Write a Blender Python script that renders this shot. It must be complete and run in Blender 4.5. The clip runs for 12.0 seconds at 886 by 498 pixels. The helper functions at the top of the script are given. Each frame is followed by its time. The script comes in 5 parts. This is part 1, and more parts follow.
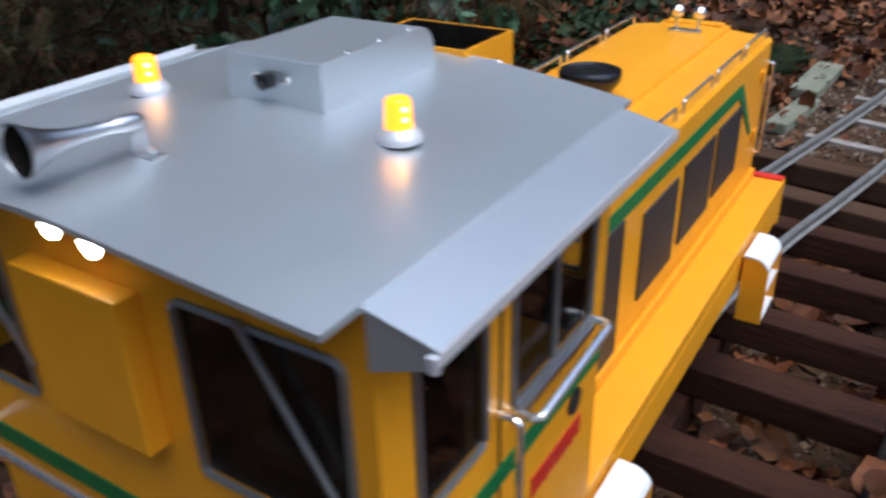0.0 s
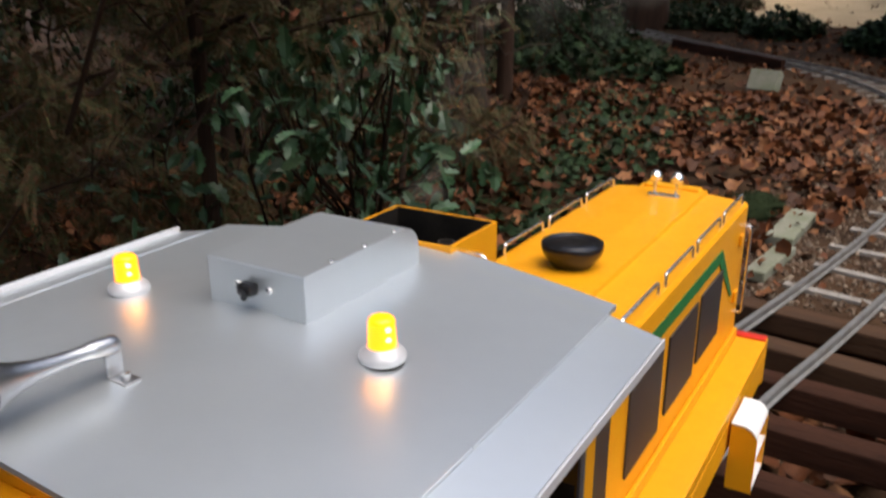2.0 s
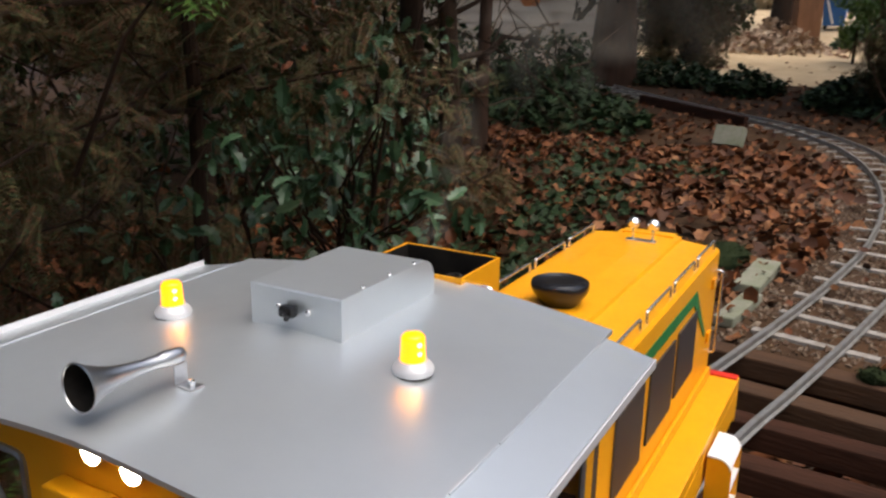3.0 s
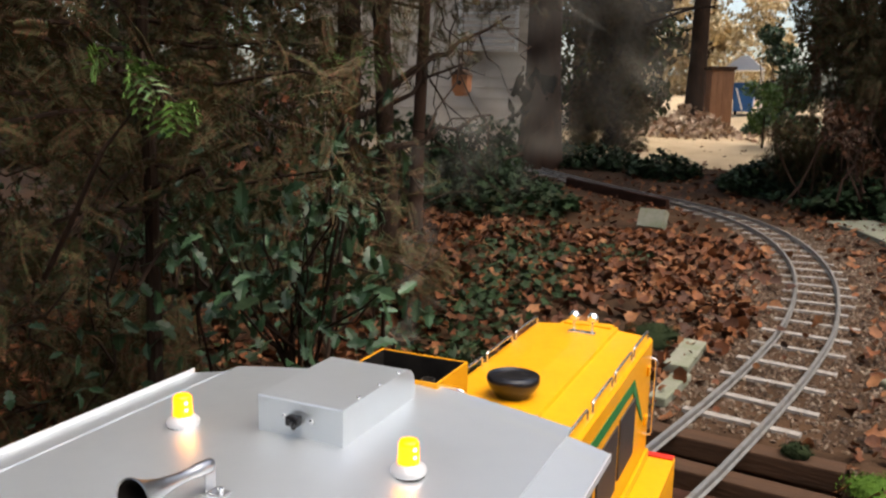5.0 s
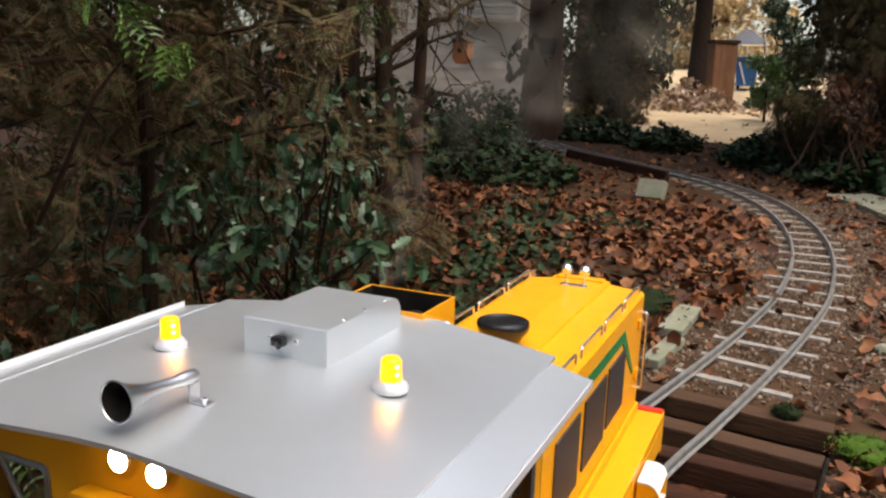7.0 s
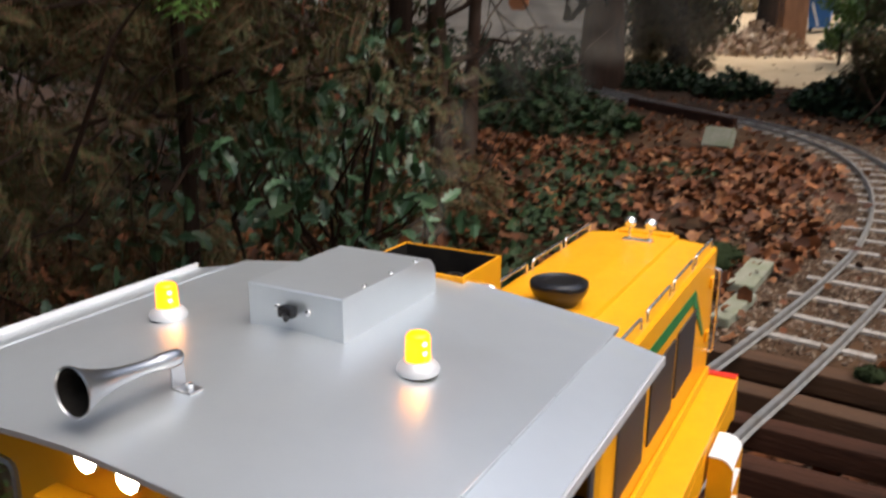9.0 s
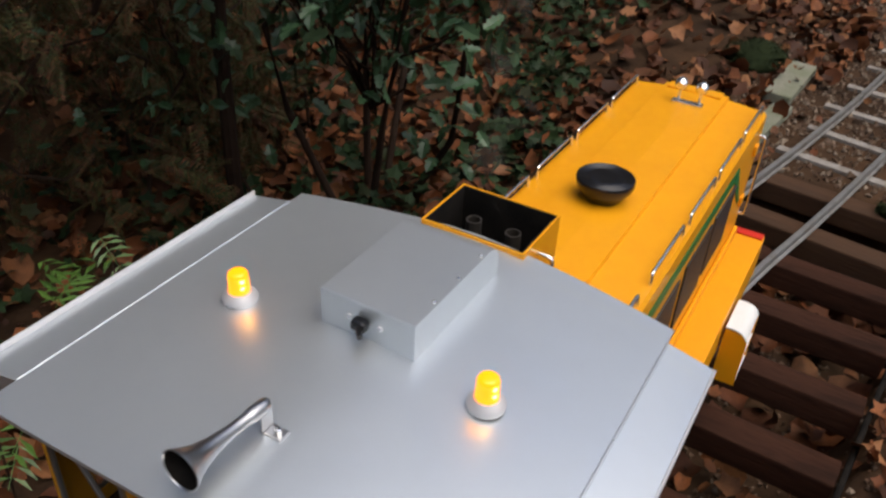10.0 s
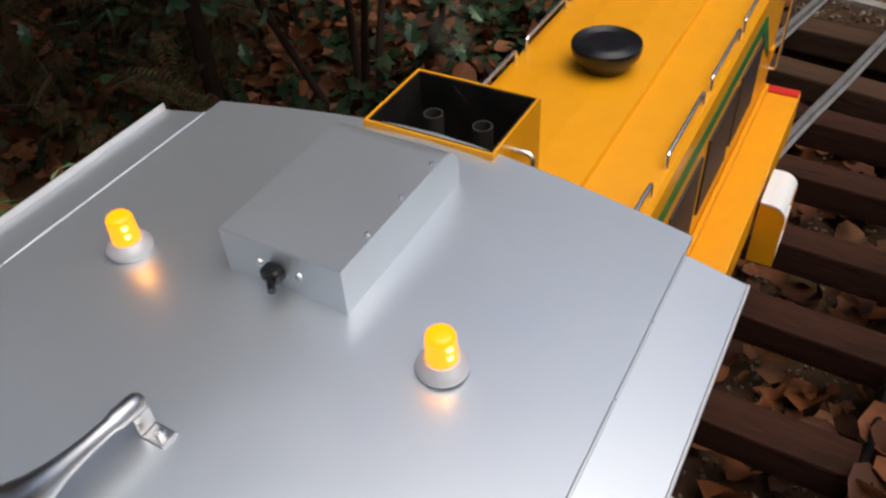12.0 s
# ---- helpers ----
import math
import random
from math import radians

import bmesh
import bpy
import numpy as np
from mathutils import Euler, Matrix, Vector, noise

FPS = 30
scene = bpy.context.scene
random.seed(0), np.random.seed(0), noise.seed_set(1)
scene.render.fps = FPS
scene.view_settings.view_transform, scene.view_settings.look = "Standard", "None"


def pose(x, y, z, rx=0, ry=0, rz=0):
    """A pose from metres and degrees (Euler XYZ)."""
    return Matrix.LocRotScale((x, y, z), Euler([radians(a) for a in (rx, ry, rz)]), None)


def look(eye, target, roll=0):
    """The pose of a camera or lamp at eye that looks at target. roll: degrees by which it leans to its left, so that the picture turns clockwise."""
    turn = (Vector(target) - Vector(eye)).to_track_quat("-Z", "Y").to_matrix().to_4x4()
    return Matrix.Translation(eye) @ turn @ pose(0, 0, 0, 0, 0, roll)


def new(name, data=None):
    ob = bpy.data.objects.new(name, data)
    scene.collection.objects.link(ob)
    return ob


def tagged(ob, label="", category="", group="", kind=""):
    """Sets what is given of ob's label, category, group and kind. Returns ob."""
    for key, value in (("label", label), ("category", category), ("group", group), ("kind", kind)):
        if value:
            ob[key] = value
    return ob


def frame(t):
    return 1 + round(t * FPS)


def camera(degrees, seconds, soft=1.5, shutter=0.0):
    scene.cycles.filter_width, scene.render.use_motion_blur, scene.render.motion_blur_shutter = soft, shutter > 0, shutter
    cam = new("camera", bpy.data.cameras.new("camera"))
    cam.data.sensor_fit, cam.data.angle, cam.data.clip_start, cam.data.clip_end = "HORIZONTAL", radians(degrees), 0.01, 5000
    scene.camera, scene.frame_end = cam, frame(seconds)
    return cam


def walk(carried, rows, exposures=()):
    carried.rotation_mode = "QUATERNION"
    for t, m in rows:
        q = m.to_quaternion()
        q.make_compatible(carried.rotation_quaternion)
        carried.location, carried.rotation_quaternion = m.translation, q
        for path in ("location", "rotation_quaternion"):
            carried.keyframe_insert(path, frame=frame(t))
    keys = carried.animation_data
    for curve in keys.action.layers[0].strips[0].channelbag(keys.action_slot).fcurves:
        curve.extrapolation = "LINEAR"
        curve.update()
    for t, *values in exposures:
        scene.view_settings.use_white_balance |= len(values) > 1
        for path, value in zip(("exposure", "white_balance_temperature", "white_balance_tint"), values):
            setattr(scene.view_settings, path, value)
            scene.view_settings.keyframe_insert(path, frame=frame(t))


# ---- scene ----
cam = camera(56.6, 12.0, soft=2.3, shutter=0.5)
PATH = [
    (0, (0.01, 0.014, 0.925), (-0.943, 1.502, -0.011), -1.4),
    (0.5, (0.051, 0.081, 0.891), (-0.833, 1.635, -0.005), -0.8),
    (1, (0.015, 0.134, 0.868), (-0.855, 1.668, -0.077), -2.9),
    (1.5, (-0.016, 0.107, 0.916), (-0.909, 1.67, 0.044), -0.5),
    (2, (-0.007, 0.04, 0.97), (-0.983, 1.657, 0.311), -0.3),
    (2.5, (-0.005, -0.008, 0.976), (-0.995, 1.628, 0.391), 0.6),
    (3, (-0.002, -0.037, 0.978), (-0.932, 1.648, 0.434), 0.9),
    (5, (0.0, -0.133, 1.032), (-0.802, 1.664, 0.674), 1.3),
    (5.5, (0.015, -0.144, 1.027), (-0.767, 1.668, 0.702), 1.7),
    (6, (0.019, -0.144, 1.003), (-0.775, 1.652, 0.624), 2.4),
    (6.5, (0.017, -0.141, 0.995), (-0.777, 1.65, 0.593), 2.1),
    (8.5, (0.019, -0.128, 0.985), (-0.802, 1.634, 0.512), 1.3),
    (9, (-0.016, -0.03, 0.968), (-0.927, 1.67, 0.437), 0.4),
    (9.5, (-0.058, 0.026, 1.085), (-0.989, 1.55, 0.185), 0.4),
    (10, (-0.096, 0.017, 1.149), (-0.885, 1.474, 0.03), 3.5),
    (10.5, (-0.125, 0.08, 1.139), (-0.856, 1.529, -0.031), 1.4),
    (11, (-0.11, 0.106, 1.125), (-0.718, 1.502, -0.172), 2.8),
    (11.5, (-0.136, 0.129, 1.09), (-0.809, 1.454, -0.248), -1.2),
    (12, (-0.113, 0.156, 1.077), (-0.882, 1.431, -0.26), -3.6),
]
walk(cam, [(t, look(eye, target, roll)) for t, eye, target, roll in PATH],
     exposures=[(0, 0.1, 5500, 8), (0.4, -0.03, 6600, 10), (1.0, -0.03, 6600, 10), (1.5, -0.4, 6600, 10), (2.0, 0.15, 6600, 10), (3.0, 0.22, 6700, 10), (4.0, 0.45, 6850, 10), (5.0, 0.6, 6950, 10), (6.5, 0.6, 6950, 10), (8.5, 0.57, 6950, 10), (9.0, 0.4, 6700, 10), (9.5, -0.2, 6600, 10), (10.0, -0.25, 6600, 10), (10.5, -0.2, 6600, 10), (11.0, -0.72, 6600, 10), (11.5, -0.42, 6600, 10), (12.0, -0.42, 6600, 10)])

# ---- world and light ----
world = bpy.data.worlds.new("overcast_sky")
scene.world = world
world.use_nodes = True
wn = world.node_tree.nodes
sky = wn.new("ShaderNodeTexSky")
sky.sky_type, sky.sun_disc = "NISHITA", False
sky.sun_elevation, sky.sun_rotation = radians(69), radians(98)
sky.air_density, sky.dust_density, sky.ozone_density = 1.0, 4.0, 1.0
wn["Background"].inputs["Strength"].default_value = 0.215
world.node_tree.links.new(sky.outputs[0], wn["Background"].inputs["Color"])
sun = new("sun", bpy.data.lights.new("sun", "SUN"))
sun.data.energy, sun.data.angle, sun.data.color = 1.75, radians(70), (1.0, 0.96, 0.9)
sun.matrix_world = look((2.1, .7, 5.6), (0, 1, 0))

# ---- materials ----


def material(name, base, rough=0.5, metal=0.0, second=None, scale=20.0, amount=0.5, bump=0.0, bump_scale=None, coat=0.0,
             island=None, spec=0.5, fine=0.0, stretch=None):
    """Base colour mottled towards second at two scales, with bump; island: colours picked per loose piece."""
    m = bpy.data.materials.new(name)
    m.use_nodes = True
    n, l = m.node_tree.nodes, m.node_tree.links
    b = n["Principled BSDF"]
    b.inputs["Roughness"].default_value, b.inputs["Metallic"].default_value = rough, metal
    b.inputs["Coat Weight"].default_value, b.inputs["Specular IOR Level"].default_value = coat, spec
    coords = n.new("ShaderNodeTexCoord")
    vec = coords.outputs["Object"]
    if stretch:
        mp = n.new("ShaderNodeMapping")
        mp.inputs["Scale"].default_value = stretch
        l.new(vec, mp.inputs["Vector"])
        vec = mp.outputs["Vector"]
    colour = None
    if island:
        geo = n.new("ShaderNodeNewGeometry")
        ramp = n.new("ShaderNodeValToRGB")
        els = ramp.color_ramp.elements
        while len(els) < len(island):
            els.new(0.5)
        for i, c in enumerate(island):
            els[i].position, els[i].color = i / (len(island) - 1), (*c, 1)
        l.new(geo.outputs["Random Per Island"], ramp.inputs[0])
        colour = ramp.outputs[0]
    if second:
        tex = n.new("ShaderNodeTexNoise")
        tex.inputs["Scale"].default_value, tex.inputs["Detail"].default_value = scale, 6
        l.new(vec, tex.inputs["Vector"])
        tex2 = n.new("ShaderNodeTexNoise")
        tex2.inputs["Scale"].default_value, tex2.inputs["Detail"].default_value = scale * 9, 3
        l.new(vec, tex2.inputs["Vector"])
        add = n.new("ShaderNodeMath")
        add.operation = "MULTIPLY_ADD"
        l.new(tex2.outputs["Fac"], add.inputs[0])
        add.inputs[1].default_value = 0.45
        l.new(tex.outputs["Fac"], add.inputs[2])
        rg = n.new("ShaderNodeMapRange")
        rg.inputs["From Min"].default_value, rg.inputs["From Max"].default_value = 0.5, 0.95
        rg.inputs["To Max"].default_value = amount
        l.new(add.outputs[0], rg.inputs["Value"])
        wear = n.new("ShaderNodeMapRange")
        wear.inputs["From Min"].default_value, wear.inputs["From Max"].default_value = 0.4, 1.0
        wear.inputs["To Min"].default_value, wear.inputs["To Max"].default_value = max(rough - 0.05, 0.03), min(rough + 0.1, 1)
        l.new(add.outputs[0], wear.inputs["Value"])
        l.new(wear.outputs[0], b.inputs["Roughness"])
        mix = n.new("ShaderNodeMix")
        mix.data_type = "RGBA"
        l.new(rg.outputs[0], mix.inputs["Factor"])
        if colour:
            l.new(colour, mix.inputs["A"])
        else:
            mix.inputs["A"].default_value = (*base, 1)
        mix.inputs["B"].default_value = (*second, 1)
        colour = mix.outputs["Result"]
    if colour:
        l.new(colour, b.inputs["Base Color"])
    else:
        b.inputs["Base Color"].default_value = (*base, 1)
    if bump:
        bt = n.new("ShaderNodeTexNoise")
        bt.inputs["Scale"].default_value, bt.inputs["Detail"].default_value = bump_scale or scale * 4, 5
        l.new(vec, bt.inputs["Vector"])
        bp = n.new("ShaderNodeBump")
        bp.inputs["Strength"].default_value, bp.inputs["Distance"].default_value = bump, 0.004
        l.new(bt.outputs["Fac"], bp.inputs["Height"])
        l.new(bp.outputs[0], b.inputs["Normal"])
    return m


def glow(name, colour, strength, base=(0.8, 0.5, 0.1)):
    m = material(name, base, 0.3)
    b = m.node_tree.nodes["Principled BSDF"]
    b.inputs["Emission Color"].default_value, b.inputs["Emission Strength"].default_value = (*colour, 1), strength
    return m


def clear_glass(name):
    m = bpy.data.materials.new(name)
    m.use_nodes = True
    n, l = m.node_tree.nodes, m.node_tree.links
    out = n["Material Output"]
    n.remove(n["Principled BSDF"])
    tr, gl, mx = (n.new("ShaderNode" + s) for s in ("BsdfTransparent", "BsdfGlossy", "MixShader"))
    tr.inputs[0].default_value = (0.78, 0.79, 0.78, 1)
    gl.inputs["Roughness"].default_value = 0.03
    mx.inputs[0].default_value = 0.05
    l.new(tr.outputs[0], mx.inputs[1]), l.new(gl.outputs[0], mx.inputs[2])
    l.new(mx.outputs[0], out.inputs[0])
    return m


def mesh_screen(name):
    """Black perforated grille."""
    m = material(name, (0.03, 0.027, 0.027), 0.55)
    n, l = m.node_tree.nodes, m.node_tree.links
    b = n["Principled BSDF"]
    co, vo, rp = n.new("ShaderNodeTexCoord"), n.new("ShaderNodeTexVoronoi"), n.new("ShaderNodeValToRGB")
    vo.inputs["Scale"].default_value, vo.inputs["Randomness"].default_value = 210, 0.0
    l.new(co.outputs["Object"], vo.inputs["Vector"]), l.new(vo.outputs["Distance"], rp.inputs[0])
    rp.color_ramp.elements[0].position, rp.color_ramp.elements[0].color = 0.3, (0.006, 0.005, 0.005, 1)
    rp.color_ramp.elements[1].position, rp.color_ramp.elements[1].color = 0.5, (0.055, 0.05, 0.05, 1)
    l.new(rp.outputs[0], b.inputs["Base Color"])
    return m


YELLOW = material("yellow_enamel", (0.86, 0.37, 0.008), 0.34, second=(0.78, 0.31, 0.006), scale=6, amount=0.5, coat=0.12, spec=0.4, bump=0.03, bump_scale=90)
ROOF = material("silver_roof_paint", (0.70, 0.742, 0.762), 0.33, 0.77, second=(0.64, 0.68, 0.70), scale=5, amount=0.45, bump=0.02, bump_scale=300, coat=0.05)
SILVER = material("silver_paint", (0.68, 0.68, 0.69), 0.38, 0.35, second=(0.55, 0.55, 0.56), scale=30, amount=0.4)
DARKMOSS = material("dark_moss", (0.012, 0.020, 0.008), 0.95, spec=0.1, second=(0.028, 0.036, 0.014), scale=50, amount=0.8, bump=1.0, bump_scale=250)
ALU = material("brushed_aluminium", (0.62, 0.62, 0.62), 0.3, 1.0, second=(0.45, 0.45, 0.45), scale=40, amount=0.5)
CHROME = material("polished_metal", (0.85, 0.85, 0.84), 0.2, 0.9)
FRAME = material("window_frame_metal", (0.33, 0.33, 0.33), 0.38, 0.8, second=(0.22, 0.22, 0.22), scale=60)
GRILLE = mesh_screen("black_grille")
BLACK = material("black_gloss", (0.008, 0.008, 0.009), 0.18, second=(0.02, 0.018, 0.018), scale=30)
# exhaust soot, plain black parts, and black painted in for dark hollows
MATT_BLACK = material("matt_black", (0.006, 0.0055, 0.005), 0.85, spec=0.1, second=(0.03, 0.025, 0.02), scale=40)
GREEN = material("green_stripe", (0.006, 0.17, 0.045), 0.4, second=(0.01, 0.13, 0.04), scale=30)
RED = material("red_paint", (0.62, 0.03, 0.015), 0.4, second=(0.5, 0.02, 0.012), scale=40)
WHITE = material("white_paint", (0.82, 0.82, 0.80), 0.45, second=(0.68, 0.67, 0.62), scale=30, amount=0.4)
DARKMETAL = material("dark_running_gear", (0.03, 0.028, 0.026), 0.6, 0.4, second=(0.06, 0.045, 0.03), scale=30)
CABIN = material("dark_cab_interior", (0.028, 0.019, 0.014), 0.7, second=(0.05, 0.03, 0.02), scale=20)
GLASS = clear_glass("cab_glass")
AMBER = glow("lit_amber_lens", (1.0, 0.30, 0.001), 2.3, (0.7, 0.2, 0.004))
BULB = glow("bright_amber_bulb", (1.0, 0.52, 0.10), 9.0)
LAMP = glow("white_lamp_face", (1.0, 0.93, 0.74), 26.0, (0.9, 0.9, 0.9))
RAIL = material("weathered_aluminium_rail", (0.40, 0.39, 0.37), 0.42, 0.75, second=(0.24, 0.22, 0.19), scale=22, amount=0.8, bump=0.1)
TIE = material("grey_weathered_sleeper", (0.33, 0.31, 0.28), 0.8, second=(0.14, 0.11, 0.085), scale=26, amount=0.8, bump=0.4)
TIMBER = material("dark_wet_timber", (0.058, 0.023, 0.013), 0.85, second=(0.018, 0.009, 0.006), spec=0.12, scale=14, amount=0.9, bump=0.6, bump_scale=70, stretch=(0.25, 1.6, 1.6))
TIMBER2 = material("brown_plank", (0.078, 0.04, 0.021), 0.85, spec=0.15, second=(0.05, 0.03, 0.02), scale=14, amount=0.9, bump=0.6, bump_scale=70, stretch=(0.25, 1.6, 1.6))
CONCRETE = material("mossy_concrete", (0.23, 0.22, 0.175), 0.85, second=(0.13, 0.15, 0.08), scale=16, amount=0.8, bump=0.5)
MOSS = material("moss", (0.04, 0.085, 0.012), 0.95, spec=0.1, second=(0.085, 0.15, 0.02), scale=60, amount=0.8, bump=1.0, bump_scale=300)
SOIL = material("forest_soil", (0.03, 0.018, 0.011), 0.9, spec=0.1, second=(0.085, 0.046, 0.024), scale=5, amount=0.8, bump=1.0, bump_scale=60)
SAND = material("sandy_path", (0.62, 0.48, 0.30), 0.9, second=(0.46, 0.33, 0.19), scale=2.0, amount=0.8, bump=0.4)
STONE = material("gravel_stone", (0.2, 0.15, 0.1), 0.8, island=[(0.05, 0.028, 0.017), (0.12, 0.068, 0.038), (0.18, 0.115, 0.07), (0.10, 0.046, 0.022), (0.32, 0.25, 0.18), (0.07, 0.035, 0.018)], second=(0.06, 0.045, 0.03), scale=90, amount=0.5)
LITTER = material("fallen_leaf", (0.2, 0.1, 0.05), 0.62, spec=0.25, island=[(0.022, 0.008, 0.004), (0.16, 0.048, 0.014), (0.03, 0.011, 0.005), (0.10, 0.03, 0.009), (0.29, 0.10, 0.032), (0.15, 0.043, 0.011), (0.34, 0.15, 0.062), (0.065, 0.02, 0.006)], second=(0.045, 0.02, 0.01), scale=35, amount=0.6, bump=0.3, bump_scale=160)
HOLLY = material("holly_leaf", (0.03, 0.08, 0.03), 0.36, spec=0.42, island=[(0.018, 0.046, 0.019), (0.031, 0.071, 0.029), (0.024, 0.057, 0.022), (0.077, 0.150, 0.073), (0.037, 0.050, 0.021)], second=(0.01, 0.03, 0.012), scale=60, amount=0.4)
IVY = material("ivy_leaf", (0.03, 0.07, 0.03), 0.5, spec=0.12, island=[(0.011, 0.025, 0.010), (0.021, 0.040, 0.015), (0.028, 0.052, 0.019), (0.016, 0.030, 0.012), (0.032, 0.034, 0.014)], second=(0.012, 0.02, 0.01), scale=50, amount=0.4)
YEW = material("yew_needle", (0.023, 0.046, 0.020), 0.6, spec=0.12, island=[(0.027, 0.036, 0.015), (0.048, 0.059, 0.021), (0.099, 0.045, 0.024), (0.065, 0.079, 0.027), (0.129, 0.051, 0.027), (0.037, 0.045, 0.016), (0.083, 0.037, 0.021)])
FRESH = material("fresh_green_needle", (0.1, 0.22, 0.04), 0.42, island=[(0.048, 0.108, 0.019), (0.090, 0.180, 0.029), (0.066, 0.138, 0.024)])
RUST = material("rusty_withered_leaf", (0.1, 0.04, 0.02), 0.7, spec=0.1, island=[(0.085, 0.036, 0.018), (0.12, 0.05, 0.024), (0.05, 0.024, 0.014), (0.07, 0.034, 0.016)])
# leaf colour made pale to imitate the bright opening between the trees
BRIGHT_GAP = material("bright_gap_leaf", (0.6, 0.46, 0.24), 0.7, island=[(0.62, 0.48, 0.26), (0.72, 0.60, 0.38), (0.5, 0.36, 0.17), (0.66, 0.55, 0.33)])
BRUSH = material("dry_brush", (0.3, 0.2, 0.13), 0.8, island=[(0.30, 0.20, 0.13), (0.42, 0.31, 0.22), (0.2, 0.12, 0.075), (0.5, 0.40, 0.30), (0.26, 0.13, 0.075)])
TARP = material("white_canopy_cloth", (0.80, 0.83, 0.86), 0.6, second=(0.66, 0.71, 0.76), scale=3, amount=0.6)
DRYLEAF = material("hanging_dead_leaf", (0.3, 0.09, 0.04), 0.6, island=[(0.30, 0.085, 0.035), (0.42, 0.14, 0.06), (0.2, 0.06, 0.03)])
BARK = material("dark_bark", (0.022, 0.014, 0.010), 0.9, spec=0.1, second=(0.05, 0.03, 0.02), scale=16, amount=0.8, bump=1.0, bump_scale=50, stretch=(1.5, 1.5, 0.3))
BARK2 = material("brown_bark", (0.072, 0.037, 0.023), 0.9, spec=0.15, second=(0.035, 0.022, 0.015), scale=9, amount=0.8, bump=1.0, bump_scale=30, stretch=(1.5, 1.5, 0.3))
CROWN = material("far_foliage", (0.03, 0.06, 0.02), 0.65, spec=0.12, island=[(0.016, 0.022, 0.009), (0.030, 0.040, 0.014), (0.043, 0.053, 0.018), (0.056, 0.040, 0.021), (0.037, 0.024, 0.013)])
SIDING = material("pale_siding", (0.56, 0.50, 0.42), 0.75, second=(0.42, 0.36, 0.29), scale=3, amount=0.7, bump=0.2)
POST = material("brown_wood_pillar", (0.27, 0.13, 0.065), 0.75, second=(0.15, 0.07, 0.035), scale=8, amount=0.7, bump=0.4, stretch=(1.5, 1.5, 0.3))
BLUE = material("blue_plastic", (0.03, 0.13, 0.34), 0.45, second=(0.02, 0.09, 0.26), scale=8)
TERRA = material("terracotta", (0.42, 0.15, 0.05), 0.8, second=(0.3, 0.1, 0.04), scale=20, bump=0.3)



def thin_smoke(name, share):
    m = bpy.data.materials.new(name)
    m.use_nodes = True
    n, l = m.node_tree.nodes, m.node_tree.links
    out = n["Material Output"]
    n.remove(n["Principled BSDF"])
    tr, df, mx = (n.new("ShaderNode" + s) for s in ("BsdfTransparent", "BsdfDiffuse", "MixShader"))
    df.inputs[0].default_value = (0.56, 0.52, 0.44, 1)
    fade, thin = n.new("ShaderNodeAttribute"), n.new("ShaderNodeMath")
    fade.attribute_name = "puff"
    thin.operation, thin.inputs[1].default_value = "MULTIPLY", share
    l.new(fade.outputs["Fac"], thin.inputs[0]), l.new(thin.outputs[0], mx.inputs[0])
    l.new(tr.outputs[0], mx.inputs[1]), l.new(df.outputs[0], mx.inputs[2]), l.new(mx.outputs[0], out.inputs[0])
    return m


SMOKE = thin_smoke("thin_exhaust_smoke", 0.046)

# ---- mesh helpers ----


def attach(ob, parent):
    """Makes ob a part of parent; parts are built in world places."""
    ob.parent = parent
    if parent.parent is None:
        ob.matrix_parent_inverse = parent.matrix_basis.inverted()


def thing(name, at, label, category, group="", kind=""):
    """An Empty at the base of a thing of several parts."""
    ob = new(name)
    ob.empty_display_size = 0.05
    ob.matrix_basis = Matrix.Translation(at)
    return tagged(ob, label, category, group, kind)


def finish(name, bm, mat, parent=None, label="", smooth=False):
    me = bpy.data.meshes.new(name)
    bmesh.ops.recalc_face_normals(bm, faces=bm.faces[:])
    bm.to_mesh(me)
    bm.free()
    me.materials.append(mat)
    if smooth:
        me.polygons.foreach_set("use_smooth", [True] * len(me.polygons))
        me.set_sharp_from_angle(angle=radians(40))
    ob = new(name, me)
    if parent:
        attach(ob, parent)
    if label:
        ob["label"] = label
    return ob


def part(name, bm, mat, parent, label="", smooth=False):
    return finish(name, bm, mat, parent, label, smooth)


def box(x0, x1, y0, y1, z0, z1, bevel=0.0, bm=None):
    own = bm is None
    bm = bmesh.new() if own else bm
    r = bmesh.ops.create_cube(bm, size=1)
    vs = r["verts"]
    for v in vs:
        v.co = Vector(((x0 + x1) / 2 + v.co.x * (x1 - x0), (y0 + y1) / 2 + v.co.y * (y1 - y0), (z0 + z1) / 2 + v.co.z * (z1 - z0)))
    if bevel:
        es = list({e for v in vs for e in v.link_edges})
        bmesh.ops.bevel(bm, geom=es, offset=bevel, segments=2, affect="EDGES", profile=0.6)
    return bm


def prism(points, y0, y1, axis="y", bm=None, bevel=0.0):
    """A closed polygon pushed along an axis. Points are (x, z) for y, (y, z) for x, (x, y) for z."""
    bm = bm or bmesh.new()
    put = {"y": lambda p, w: (p[0], w, p[1]), "x": lambda p, w: (w, p[0], p[1]), "z": lambda p, w: (p[0], p[1], w)}[axis]
    a = [bm.verts.new(put(p, y0)) for p in points]
    b = [bm.verts.new(put(p, y1)) for p in points]
    bm.faces.new(a)
    bm.faces.new(b[::-1])
    for i in range(len(points)):
        j = (i + 1) % len(points)
        bm.faces.new((a[j], a[i], b[i], b[j]))
    if bevel:
        bmesh.ops.bevel(bm, geom=bm.edges[:], offset=bevel, segments=2, affect="EDGES")
    return bm


